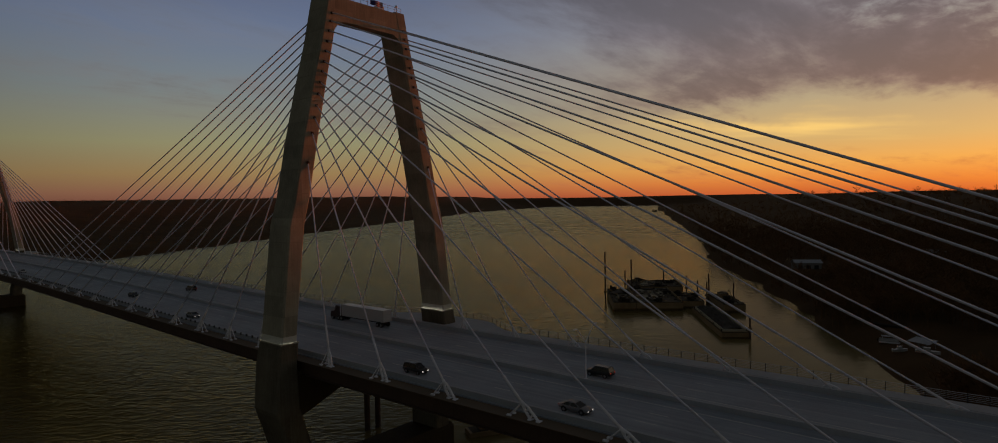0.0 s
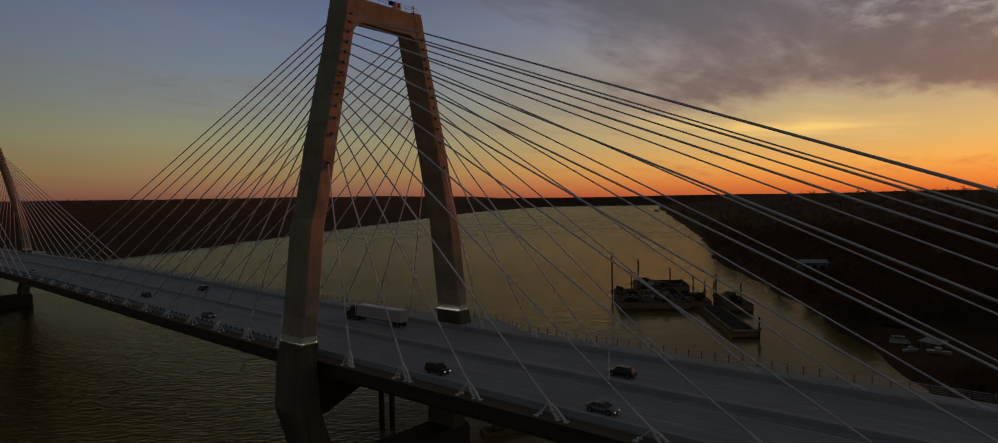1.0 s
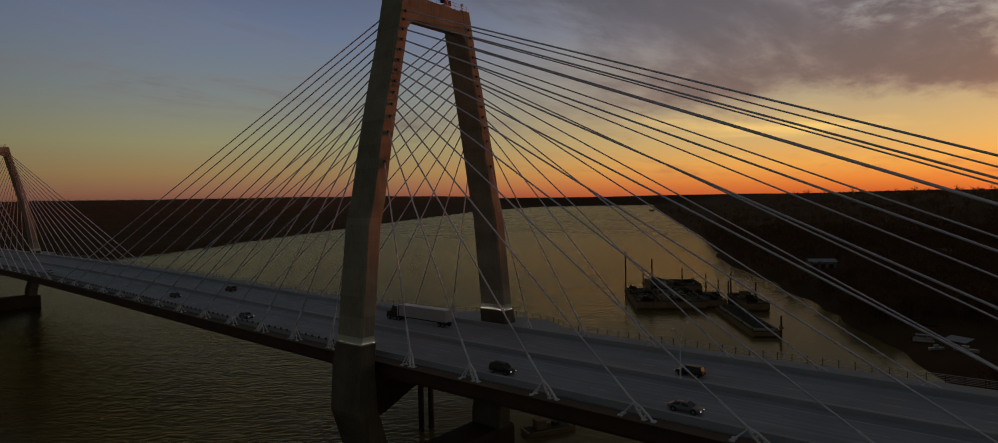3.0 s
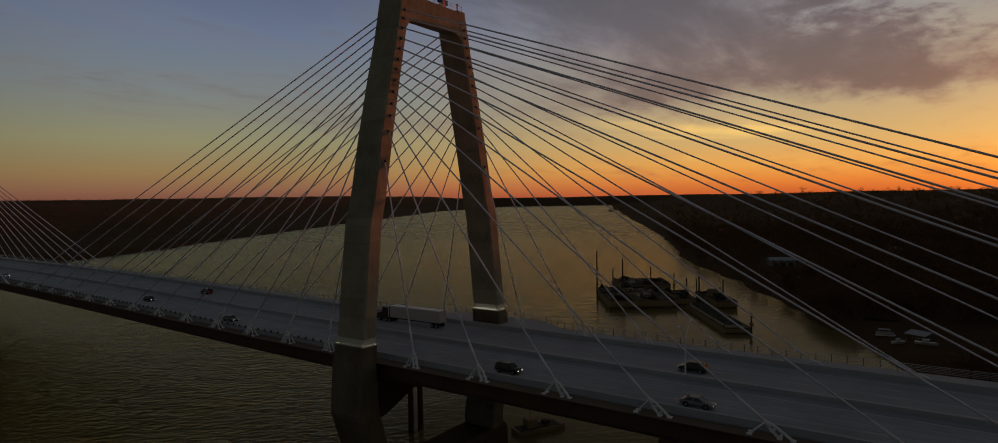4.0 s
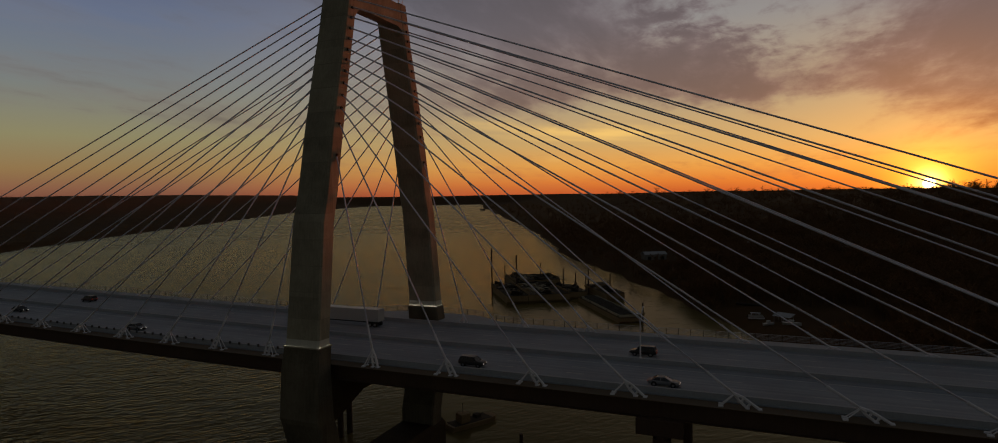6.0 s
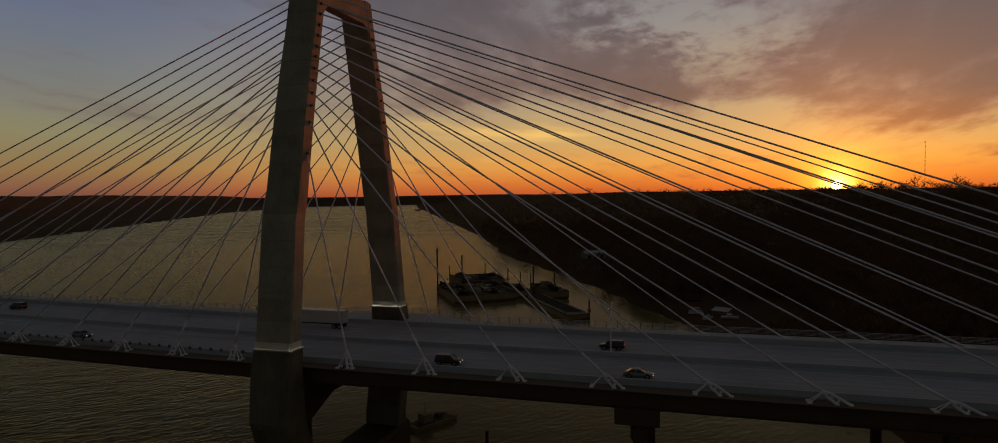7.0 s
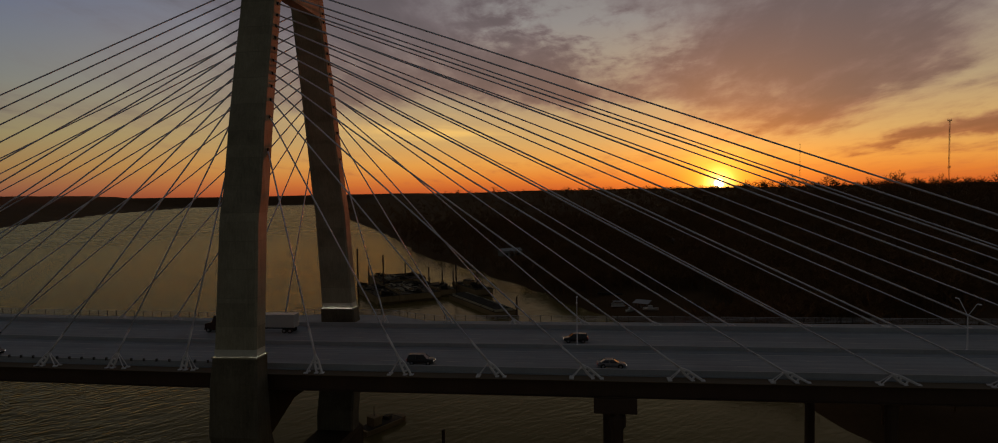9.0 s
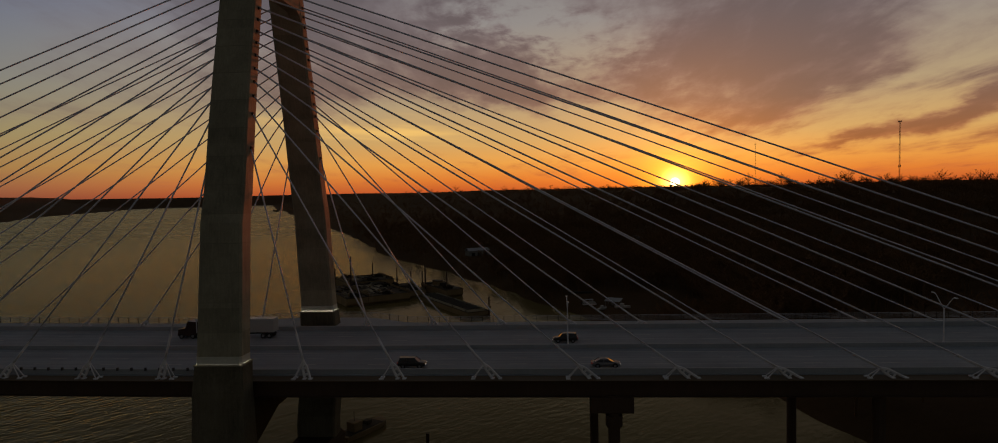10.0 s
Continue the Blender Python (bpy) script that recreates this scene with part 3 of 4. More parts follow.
def build_stay(top, foot, side, lean):
    """A stay with its sleeve, fork, and the braces that hold it; foot lies on the ledge."""
    top, foot = Vector(top), Vector(foot)
    t = empty("stay_cable", foot, label="pale grey bridge stay cable with a galvanised anchor fork", category="stay cable", group="stay cables")
    d = (top - foot).normalized()
    L = (top - foot).length
    flat = abs(d.x)
    part("cable", tubes((d * 2.9, d * L, 0.135 if top.x > -200 else 0.17, 8)), "stay", t, smooth=True)
    sl = 7.2
    part("sleeve", tubes((d * 2.8, d * sl, 0.18, 10)), "galv", t, smooth=True)
    part("collar", tubes((d * sl, d * (sl + 0.3), 0.215, 10)), "galv", t)
    across = d.cross(Vector((0, 1, 0))).normalized()
    for s in (-1, 1):
        # one prong above and one below the stay's line, down to its own foot block
        off = across * (0.46 * s)
        low = off - d * (off.z / max(d.z, 0.2))
        neck = d * 2.0 + off * 0.8
        bm = tubes((low, neck, 0.21, 6), (neck, d * 2.9 + across * (0.10 * s), 0.19, 6))
        box(bm, (low.x, 0, 0.06), (0.6, 0.8, 0.13))
        part("fork_prong", bm, "galv", t)
    part("fork_head", tubes((d * 2.3, d * 3.2, 0.25, 8)), "galv", t)
    for u in (0.75, 1.75):
        part("fork_web", tubes((d * u - across * 0.40, d * u + across * 0.40, 0.17, 6)), "galv", t)
    # two braces stand on the tower's side of the fork
    reach = -lean * (1.3 + 3.6 * flat)
    hold = d * 3.0
    for s in (-1, 1):
        f = Vector((reach, s * 0.5, 0.0))
        bm = tubes((f + Vector((0, 0, 0.1)), hold + Vector((0, s * 0.12, 0)), 0.09, 6))
        box(bm, tuple(f + Vector((0, 0, 0.12))), (0.7, 0.45, 0.24), 0, 0.04)
        part("brace", bm, "galv", t)
    return t


SHIFT = {9: 1.9, 10: 2.5, 11: 1.6}      # the back stays' anchors crowd together towards the end


def build_stays(cx, zz):
    for k, z in enumerate(STAY_Z):
        n = 12 - k
        for f in (-1, 1):
            main = (f < 0) == (cx > -100)
            x = cx + f * (12.3 + (n * (13.72 if cx > -100 else 13.58) if main else min(n, 10) * 15.24 + max(n - 10, 0) * 9.14 + SHIFT.get(n, 0.0)))
            for s, y in ((-1, NEAR), (1, FAR)):
                i, o, hw = leg_at(z)
                tx, ledge, fx = cx + f * hw, deck_z(x) + (-0.55 if s > 0 else 0.0), x
                if main and cx > -100:
                    # the anchors of the main span sit a little further out, more so on the far side
                    rise = 2.95 * float(ease((-x - 5) / 150.0))
                    aim = 30.95 + rise if s > 0 else 30.5 + rise * 0.9 + 0.1 * (deck_z(x) - 30.5)
                    fx = tx + (x - tx) * (zz(z) - ledge) / (zz(z) - aim)
                build_stay((tx, YC + s * (i + o) / 2, zz(z)), (fx, y, ledge), s, f)


def strip(y0, y1, z0, z1, x0=-900.0, x1=430.0, step=12.0):
    """A long bar that follows the deck's rise."""
    xs = np.arange(x0, x1 + 0.1, step)
    return loft([[(x, y0, deck_z(x) + z0), (x, y1, deck_z(x) + z0), (x, y1, deck_z(x) + z1), (x, y0, deck_z(x) + z1)] for x in xs])


def bulge(x):
    """How far the footway swings out round the tower legs."""
    return max(6.2 * (1 - float(ease((abs(x - c) - 8) / 14))) for c in TOWERS)


def build_deck():
    road = empty("bridge_deck", (0, 0, 0), label="grey concrete bridge deck with road markings", category="bridge deck", kind="structure")
    part("slab", strip(-12.9, 20.35, -0.35, 0.06), "deck", road)
    xs = np.concatenate([np.arange(-900, -420, 20), np.arange(-420, 60, 1.5), np.arange(60, 431, 10)])
    part("footway", loft([[(x, 23.0, deck_z(x) - 0.3), (x, 26.4 + bulge(x), deck_z(x) - 0.3), (x, 26.4 + bulge(x), deck_z(x) + 0.22), (x, 23.0, deck_z(x) + 0.22)] for x in xs]), "barrier", road, "pale concrete footway")
    for y0, y1, h in ((-12.45, -12.0, 0.9), (19.7, 20.2, 0.95), (3.3, 3.9, 0.8)):
        part("barrier", strip(y0, y1, 0.06, h), "barrier", road, "concrete traffic barrier")
    for s, y in ((-1, NEAR), (1, FAR)):
        drop = -0.6 if s > 0 else 0.0
        part("girder_web", strip(y - 0.08, y + 0.08, -2.75, drop - 0.05), "steel", road, "rust-brown steel edge girder")
        part("top_flange", strip(y - 1.5 if s > 0 else y - 1.15, y + 1.5, drop - 0.1, drop), "flange", road)
        part("bottom_flange", strip(y - 0.6, y + 0.6, -2.83, -2.73), "steel", road)
    for x in np.arange(-120, 200, 7.62):
        part("floor_beam", boxes(((x, YC, deck_z(x) - 1.3), (0.35, 36.2, 1.8))), "steel", road)
    for y, dash in ((-10.4, 0), (-6.7, 1), (-3.0, 1), (0.7, 0), (6.5, 0), (10.2, 1), (13.9, 1), (17.6, 0)):
        bm = bmesh.new()
        for x in np.arange(-420, 240, 12.2):
            L = 3.05 if dash else 12.2
            a, b = deck_z(x) + 0.066, deck_z(x + L) + 0.066
            bm.faces.new([bm.verts.new(p) for p in ((x, y - 0.08, a), (x + L, y - 0.08, b), (x + L, y + 0.08, b), (x, y + 0.08, a))])
        part("road_line", bm, "line", road, "worn white road line")
    # footway railing: each post, and long rails
    rail = empty("footway_railing", (0, 26, 31), label="dark steel footway railing with thin rails", category="railing", kind="structure")
    post = None
    for x in np.arange(-330, 190, 2.44):
        if post is None:
            post = part("post", boxes(((0, 0, 0.72), (0.10, 0.12, 1.45))), "rail", rail)
            ob = post
        else:
            ob = new("post", post.data)
            ob.parent = rail
        ob.location = (x, 26.2 + bulge(x) - 26, deck_z(x) + 0.2 - 31)
    for h in (0.35, 0.6, 0.85, 1.1, 1.35):
        bm = bmesh.new()
        pts = [(x, 26.25 + bulge(x) - 26, deck_z(x) + 0.2 + h - 31) for x in np.arange(-330, 200, 4.88)]
        for a, b in zip(pts, pts[1:]):
            tube(bm, a, b, 0.022 if h < 1.3 else 0.035, 4)
        part("rail", bm, "galv", rail)
    # posts of the near barrier's low rail, along the middle span
    low = empty("barrier_rail", (0, -12.2, 31), label="low dark posts along the near traffic barrier", category="railing", kind="structure")
    p0 = None
    for x in np.arange(-300, -6, 2.44):
        if p0 is None:
            p0 = ob = part("post", boxes(((0, 0, 0.2), (0.25, 0.3, 0.5))), "rail", low)
        else:
            ob = new("post", p0.data)
            ob.parent = low
        ob.location = (x, -0.5, deck_z(x) + 0.8 - 31)


def build_lamp_post(x):
    """A tall post on the median barrier with two arms in a V, one over each carriageway."""
    z = deck_z(x) + 0.8
    t = empty("street_lamp", (x, YC, z), label="tall galvanised street lamp with two slanting arms on the median barrier", category="street lamp", group="street lamps")
    part("base_plate", boxes(((0, 0, 0.03), (0.42, 0.42, 0.06), 0, 0.02)), "galv", t)
    part("pole", tubes(((0, 0, 0.05), (0, 0, 6.0), 0.13, 10, 0.09)), "galv", t)
    for s in (-1, 1):
        part("arm", tubes(((0, 0, 5.9), (0, s * 2.4, 8.3), 0.065, 8), ((0, s * 2.38, 8.29), (0, s * 2.8, 8.42), 0.06, 8)), "galv", t)
        part("lamp_head", boxes(((0, s * 3.1, 8.42), (0.34, 0.85, 0.16), 0, 0.05)), "galv", t)


def build_pier(x, y, collared):
    """A steel support below the deck: columns and a cap."""
    t = empty("bridge_pier", (x, y, 0), label="dark steel support pier under the deck", category="bridge pier", group="support piers")
    top = deck_z(x) - 2.8
    part("cap", boxes(((0, 0, top - 1.2), (6.6, 2.2, 2.4), 0, 0.1)), "steel", t)
    part("column", tubes(((0.3, 0, -5), (0.3, 0, top - 2.4), 0.92, 14)), "steel", t)
    if collared:
        part("collar", tubes(((0.3, 0, top - 4.6), (0.3, 0, top - 2.9), 1.32, 14), ((0.3, 0, top - 4.9), (0.3, 0, top - 4.6), 1.1, 14)), "steel", t)
    part("bearing", boxes(((0.3, 0, top + 0.05), (2.0, 1.4, 0.3), 0, 0.03)), "steel", t)


def build_wall_pier(x):
    t = empty("approach_pier", (x, YC, 0), label="grey concrete approach pier", category="bridge pier", group="approach piers")
    g = float(height(x, YC)) - 2
    top = deck_z(x) - 2.8
    part("cap_beam", boxes(((0, 0, top - 1.2), (2.6, 36, 2.4), 0, 0.15)), "concrete", t)
    for y in (-14.5, 0, 14.5):
        part("column", boxes(((0, y, (top - 2.4 + g) / 2), (2.2, 2.6, top - 2.4 - g), 0, 0.2)), "concrete", t)


def build_bridge():
    for cx, top in ((TOWERS[0], 101.6), (TOWERS[1], 96.6)):
        t, zz = build_tower(cx, top)
        build_stays(cx, zz)
    build_deck()
    for x in (54.1, 120.9):
        build_lamp_post(x)
    build_pier(60.0, -14.7, True)
    build_pier(59.9, FAR, False)
    for y in (-13.0, 20.0):
        t = empty("bridge_pier", (101.0, y, 0), label="dark steel pipe column under the deck", category="bridge pier", group="support piers")
        part("column", tubes(((0, 0, -4), (0, 0, deck_z(101) - 2.8), 0.95, 14)), "steel", t)
    for x in (195, 260, 330, 400, -560, -640, -720, -800):
        build_wall_pier(x)
    # two free-standing piles behind the tower
    for x, y in ((-23.9, 21.0), (-23.5, 24.2)):
        t = empty("mooring_pile", (x, y, 0), label="dark steel pipe pile standing in the river", category="pile", group="river piles")
        part("pipe", tubes(((0, 0, -6), (0, 0, 17.5), 0.75, 14)), "steel", t)
    t = empty("mooring_pile", (22.8, 26.3, 0), label="short dark steel pile standing in the river", category="pile", group="river piles")
    part("pipe", tubes(((0, 0, -6), (0, 0, 5.2), 0.4, 12)), "steel", t)


# ---- barges ----
BARGE_TURN = 123.4     # degrees, the long side's heading


GEAR = {  # heaps on each kind of barge: along, across, spread
    "deck": ((-0.40, 0.0, 2.2), (0.42, 0.25, 1.8), (0.1, -0.36, 1.6)),
    "work": ((-0.3, 0.1, 1.8), (0.36, -0.1, 1.4)),
}


def build_barge(at, length, width, board, kind):
    """A flat-ended barge; its local x runs along the hull."""
    t = empty("barge", (*at, 0), BARGE_TURN, label={"hopper": "rusty open hopper barge half full of rock", "deck": "rusty flat deck barge with gear and beams", "work": "rusty work barge with a small deckhouse"}[kind], category="barge", group="moored barges")
    h, w = length / 2, width / 2
    rake = 2.6
    prof = [(-h, board), (-h, board * 0.3), (-h + rake, -1.2), (h - rake, -1.2), (h, board * 0.3), (h, board)]
    part("hull", loft([[(x, y, z) for x, z in prof] for y in (-w, w)]), "rust", t)
    rim = boxes(((0, -w + 0.15, board + 0.12), (length, 0.3, 0.24)), ((0, w - 0.15, board + 0.12), (length, 0.3, 0.24)), ((-h + 0.2, 0, board + 0.12), (0.4, width - 0.62, 0.24)), ((h - 0.2, 0, board + 0.12), (0.4, width - 0.62, 0.24)))
    part("rub_rail", rim, "bargedeck", t, "pale worn deck edge")
    for u in (-0.44, -0.2, 0.2, 0.44):
        for v in (-1, 1):
            part("bollard", tubes(((u * length, v * (w - 0.7), board), (u * length, v * (w - 0.7), board + 0.9), 0.22, 8)), "gear", t)
    r = random.Random(int(length * 7 + width))
    if kind == "hopper":
        cm = boxes(((0, -w + 1.1, board + 0.5), (length - 6, 0.2, 1.0)), ((0, w - 1.1, board + 0.5), (length - 6, 0.2, 1.0)), ((-h + 3, 0, board + 0.5), (0.2, width - 2.0, 1.0)), ((h - 3, 0, board + 0.5), (0.2, width - 2.0, 1.0)))
        part("coaming", cm, "mat", t, "pale worn hold coaming")
        bm = bmesh.new()
        bmesh.ops.create_grid(bm, x_segments=110, y_segments=20, size=0.5, matrix=pose(0, 0, board + 0.1) @ Matrix.Diagonal((length - 6.4, width - 2.5, 1, 1)))
        for v in bm.verts:
            heap = max(0.0, 1 - (v.co.y / (w - 0.8)) ** 2) * (0.9 + 1.1 * noise.noise(Vector((v.co.x * 0.11, 0, 3))))
            v.co.z += max(0.0, heap) * 1.5 + 0.55 * noise.noise(v.co * 0.7) + 0.3 * noise.noise(v.co * 1.9)
        part("cargo", bm, "cargo", t, "heap of dark broken rock")
        return t
    part("deck_plate", boxes(((0, 0, board + 0.06), (length - 1, width - 0.7, 0.1))), "bargedeck", t)
    if width > 20:
        # pale timber mats in rows, and a bulwark round the edge
        n = int((length - 14) / 4.2)
        for a in range(n):
            for c in (-1, 0, 1):
                if r.random() < 0.62:
                    part("timber_mat", boxes((((a - n / 2 + 0.5) * 4.2 + 1, c * width * 0.2, board + 0.22), (r.uniform(1.6, 3.7), width * r.uniform(0.09, 0.155), 0.2), r.uniform(-4, 4))), "mat", t)
        for v in (-1, 1):
            part("bulwark", boxes(((0, v * (w - 0.5), board + 0.75), (length - 1.4, 0.18, 1.1))), "rust", t)
    for u, q, size in GEAR[kind]:
        # crates, drums and pipes thrown together
        for _ in range(12):
            x, y = u * length + r.gauss(0, size), q * width + r.gauss(0, size * 0.5)
            z = board + 0.1
            k = r.random()
            if k < 0.45:
                hh = r.uniform(0.7, 2.3)
                part("gear_crate", boxes(((x, y, z + hh / 2), (r.uniform(0.7, 2.6), r.uniform(0.7, 2.0), hh), r.uniform(0, 90))), "gear", t)
            elif k < 0.75:
                part("drum", tubes(((x, y, z), (x, y, z + r.uniform(0.9, 1.9)), r.uniform(0.3, 0.8), 9)), "gear", t)
            else:
                a = r.uniform(0, 6.28)
                part("pipe", tubes(((x, y, z + 0.15), (x + 3.5 * math.cos(a), y + 2 * math.sin(a), z + r.uniform(0.4, 2.6)), 0.14, 6)), "gear", t)
    for _ in range(int(length * width / 90)):
        x, y = r.uniform(-h + 3, h - 3), r.uniform(-w + 1.5, w - 1.5)
        if r.random() < 0.6:
            part("steel_beam", boxes(((x, y, board + 0.4), (r.uniform(4, 9), 0.4, 0.5), r.choice((0, 0, 90, 12)))), "gear", t)
        else:
            part("deck_crate", boxes(((x, y, board + 0.7), (r.uniform(1.2, 3), r.uniform(1.2, 2.4), r.uniform(0.8, 1.6)), r.uniform(-10, 10), 0.06)), "rust", t)
    for _ in range(int(length * width / 22)):
        # small loose stuff all over the deck: blocks, coils, short timbers
        x, y, k = r.uniform(-h + 1.5, h - 1.5), r.uniform(-w + 1.2, w - 1.2), r.random()
        if k < 0.5:
            q = r.uniform(0.3, 1.1)
            part("block", boxes(((x, y, board + 0.1 + q / 2), (r.uniform(0.5, 1.8), r.uniform(0.5, 1.2), q), r.uniform(0, 90))), r.choice(("gear", "gear", "rust", "mat")), t)
        elif k < 0.75:
            part("cable_coil", tubes(((x, y, board + 0.1), (x, y, board + r.uniform(0.35, 0.7)), r.uniform(0.4, 0.9), 10)), "gear", t)
        else:
            part("timber", boxes(((x, y, board + 0.27), (r.uniform(1.8, 4.5), 0.3, 0.3), r.uniform(-30, 100))), r.choice(("mat", "gear", "rust")), t)
    if kind == "work":
        part("deckhouse", boxes(((4, 0.5, board + 1.4), (6, 4.4, 2.6), 0, 0.1)), "rust", t)
        part("house_roof", boxes(((4, 0.5, board + 2.8), (6.5, 4.9, 0.18))), "bargedeck", t)
        part("winch_drum", tubes(((-3, -1.6, board + 1.3), (-3, 1.8, board + 1.3), 1.1, 14)), "gear", t)
        part("a_frame", tubes(((-8, -2.5, board), (-6.5, 0, board + 6), 0.16, 6), ((-8, 2.5, board), (-6.5, 0, board + 6), 0.16, 6), ((-2, 0, board + 1), (-6.5, 0, board + 6), 0.1, 6)), "gear", t)
    return t


def build_spud(x, y, top, r=0.42):
    t = empty("spud_pole", (x, y, 0), label="dark steel spud pole standing up through the barge", category="pole", group="spud poles")
    part("pole", tubes(((0, 0, -6), (0, 0, top), r, 10)), "steel", t)
    part("collar", boxes(((0, 0, 4.4), (1.6, 1.6, 1.2), 20, 0.1)), "rust", t)


def along(p, u, v):
    """A place u metres along the barges and v metres across from p."""
    a = radians(BARGE_TURN)
    return (p[0] + u * math.cos(a) + v * math.sin(a), p[1] + u * math.sin(a) - v * math.cos(a))


def build_barges():
    build_barge(along((19.2, 180.5), 31, 0), 62, 11.5, 2.5, "hopper")
    o = (-54.5, 209.0)
    build_barge(along(o, 25, 6), 50, 12, 4.3, "deck")
    build_barge(along(o, 26, 24.2), 52, 24, 4.4, "deck")
    build_barge(along(o, 70, 31), 30, 31, 4.9, "deck")
    build_barge(along((-24, 228), 23, 6.6), 30, 12, 3.9, "deck")
    build_barge((-10.5, 253.0), 36, 11, 4.2, "work")
    # a barge hull stands in for the small dark jetty far upstream
    build_barge((-997, 2263), 60, 12, 5.0, "deck")
    for x, y, top in ((-77.5, 241.0, 28.0), (-64.0, 248.0, 23.5), (-62.0, 288, 14.5), (-84, 278, 13), (-32.4, 269.4, 11), (-23.2, 259.3, 12), (-20.5, 255.1, 17), (-8.0, 258.2, 12.5), (24.0, 182.9, 9.5), (-44, 281, 12)):
        build_spud(x, y, top, 0.45 if top > 15 else 0.38)


# ---- shore ----
def build_shed(x, y, rz, size, label):
    z = float(height(x, y)) - 0.3
    t = empty("shed", (x, y, z), rz, label=label, category="shed", group="shore buildings")
    L, W, H = size
    part("wall", boxes(((0, 0, H / 2), (L, W, H))), "siding", t)
    part("roof", loft([[(sx * (L / 2 + 0.5), y2, z2) for y2, z2 in ((-W / 2 - 0.6, H + 0.02), (0, H + W * 0.22), (W / 2 + 0.6, H + 0.02), (W / 2 + 0.6, H + 0.2), (0, H + W * 0.22 + 0.2), (-W / 2 - 0.6, H + 0.2))] for sx in (-1, 1)]), "roof", t, "pale metal roof")
    for k in (-0.3, 0.0, 0.3):
        part("door", boxes(((k * L, -W / 2 - 0.05, 1.3), (L * 0.16, 0.1, 2.6))), "dark", t)


def build_boat(x, y, z, rz, L=9.0):
    t = empty("boat", (x, y, z), rz, label="small pale motor boat laid up by the bank", category="boat", group="boats by the bank")
    w = L * 0.16
    secs = []
    for u, k in ((-0.5, 0.85), (-0.2, 1.0), (0.2, 0.9), (0.4, 0.55), (0.52, 0.06)):
        secs.append([(u * L, -w * k, 1.1 + 0.5 * max(0, u)), (u * L, -w * k * 0.7, 0.3), (u * L, 0, 0.05 + 0.3 * max(0, u)), (u * L, w * k * 0.7, 0.3), (u * L, w * k, 1.1 + 0.5 * max(0, u))])
    part("hull", loft(secs), "white", t)
    part("cabin", boxes(((-0.02 * L, 0, 1.65), (L * 0.3, w * 1.3, 1.1), 0, 0.12)), "white", t)
    part("windscreen", boxes(((0.14 * L, 0, 1.75), (0.06, w * 1.2, 0.6))), "glass", t)


def build_pontoon(x, y, rz):
    """A flat pontoon boat under a canopy."""
    t = empty("pontoon_boat", (x, y, float(height(x, y)) + 0.05), rz, label="pale pontoon boat with a flat canopy laid up on the bank", category="boat", group="boats by the bank")
    for v in (-0.95, 0.95):
        part("float", tubes(((-3.2, v, 0.4), (3.0, v, 0.4), 0.36, 10), ((3.0, v, 0.4), (3.7, v, 0.55), 0.36, 10, 0.05)), "galv", t, "dull metal float")
    part("floor", boxes(((0, 0, 0.82), (6.6, 2.5, 0.12))), "siding", t)
    for v in (-1.2, 1.2):
        part("side_panel", boxes(((0, v, 1.25), (6.0, 0.06, 0.7))), "white", t, "pale side panel")
    for u in (-2.0, 1.4):
        for v in (-1.1, 1.1):
            part("canopy_post", tubes(((u, v, 0.85), (u, v, 2.6), 0.04, 6)), "galv", t)
    part("canopy", loft([[(u, v, 2.6 + 0.14 * (1 - (v / 1.25) ** 2) + k) for v, k in ((-1.25, 0), (-0.6, 0), (0.6, 0), (1.25, 0), (1.25, 0.07), (0.6, 0.07), (-0.6, 0.07), (-1.25, 0.07))] for u in (-2.4, -0.3, 1.8)]), "roof", t, "pale canvas canopy")
    part("bench", boxes(((-2.3, 0, 1.1), (0.8, 2.0, 0.5), 0, 0.06)), "siding", t)
    part("motor", boxes(((-3.6, 0, 1.0), (0.5, 0.4, 0.9), 0, 0.08)), "gear", t)


def build_shelter(x, y, rz):
    """An open lean-to on posts."""
    t = empty("shelter", (x, y, float(height(x, y)) - 0.2), rz, label="open shelter with a sloping pale metal roof beside the boats", category="shelter", group="shore buildings")
    for u in (-3.2, 0.0, 3.2):
        for v, h in ((-2.0, 2.5), (2.0, 3.3)):
            part("post", boxes(((u, v, h / 2), (0.16, 0.16, h))), "siding", t)
    for k in range(6):
        u = -3.25 + k * 1.3
        part("roof_panel", loft([[(u + a, v, z) for v, z in ((-2.5, 2.42), (2.5, 3.42), (2.5, 3.5), (-2.5, 2.5))] for a in (-0.63, 0.63)]), "roof", t)
    part("table", boxes(((0.6, 0.2, 0.8), (2.4, 1.0, 0.1)), ((-0.3, 0.2, 0.38), (0.12, 0.8, 0.76)), ((1.5, 0.2, 0.38), (0.12, 0.8, 0.76))), "siding", t)


def build_dock(x, y, rz):
    """A dark floating dock pulled up on the bank."""
    t = empty("dock", (x, y, float(height(x, y)) + 0.05), rz, label="dark timber floating dock pulled up on the bank", category="dock")
    for v in (-1.0, 1.0):
        part("float", boxes(((0, v, 0.35), (13.0, 0.8, 0.6), 0, 0.08)), "gear", t)
    for k in range(22):
        part("plank", boxes(((-6.3 + k * 0.6, 0, 0.71), (0.54, 3.2, 0.09))), "gear", t)
    for u in (-5.5, 0.0, 5.5):
        part("rail_post", tubes(((u, 1.5, 0.7), (u, 1.5, 1.8), 0.07, 6)), "gear", t)
    part("hand_rail", tubes(((-5.5, 1.5, 1.75), (5.5, 1.5, 1.75), 0.05, 6)), "gear", t)


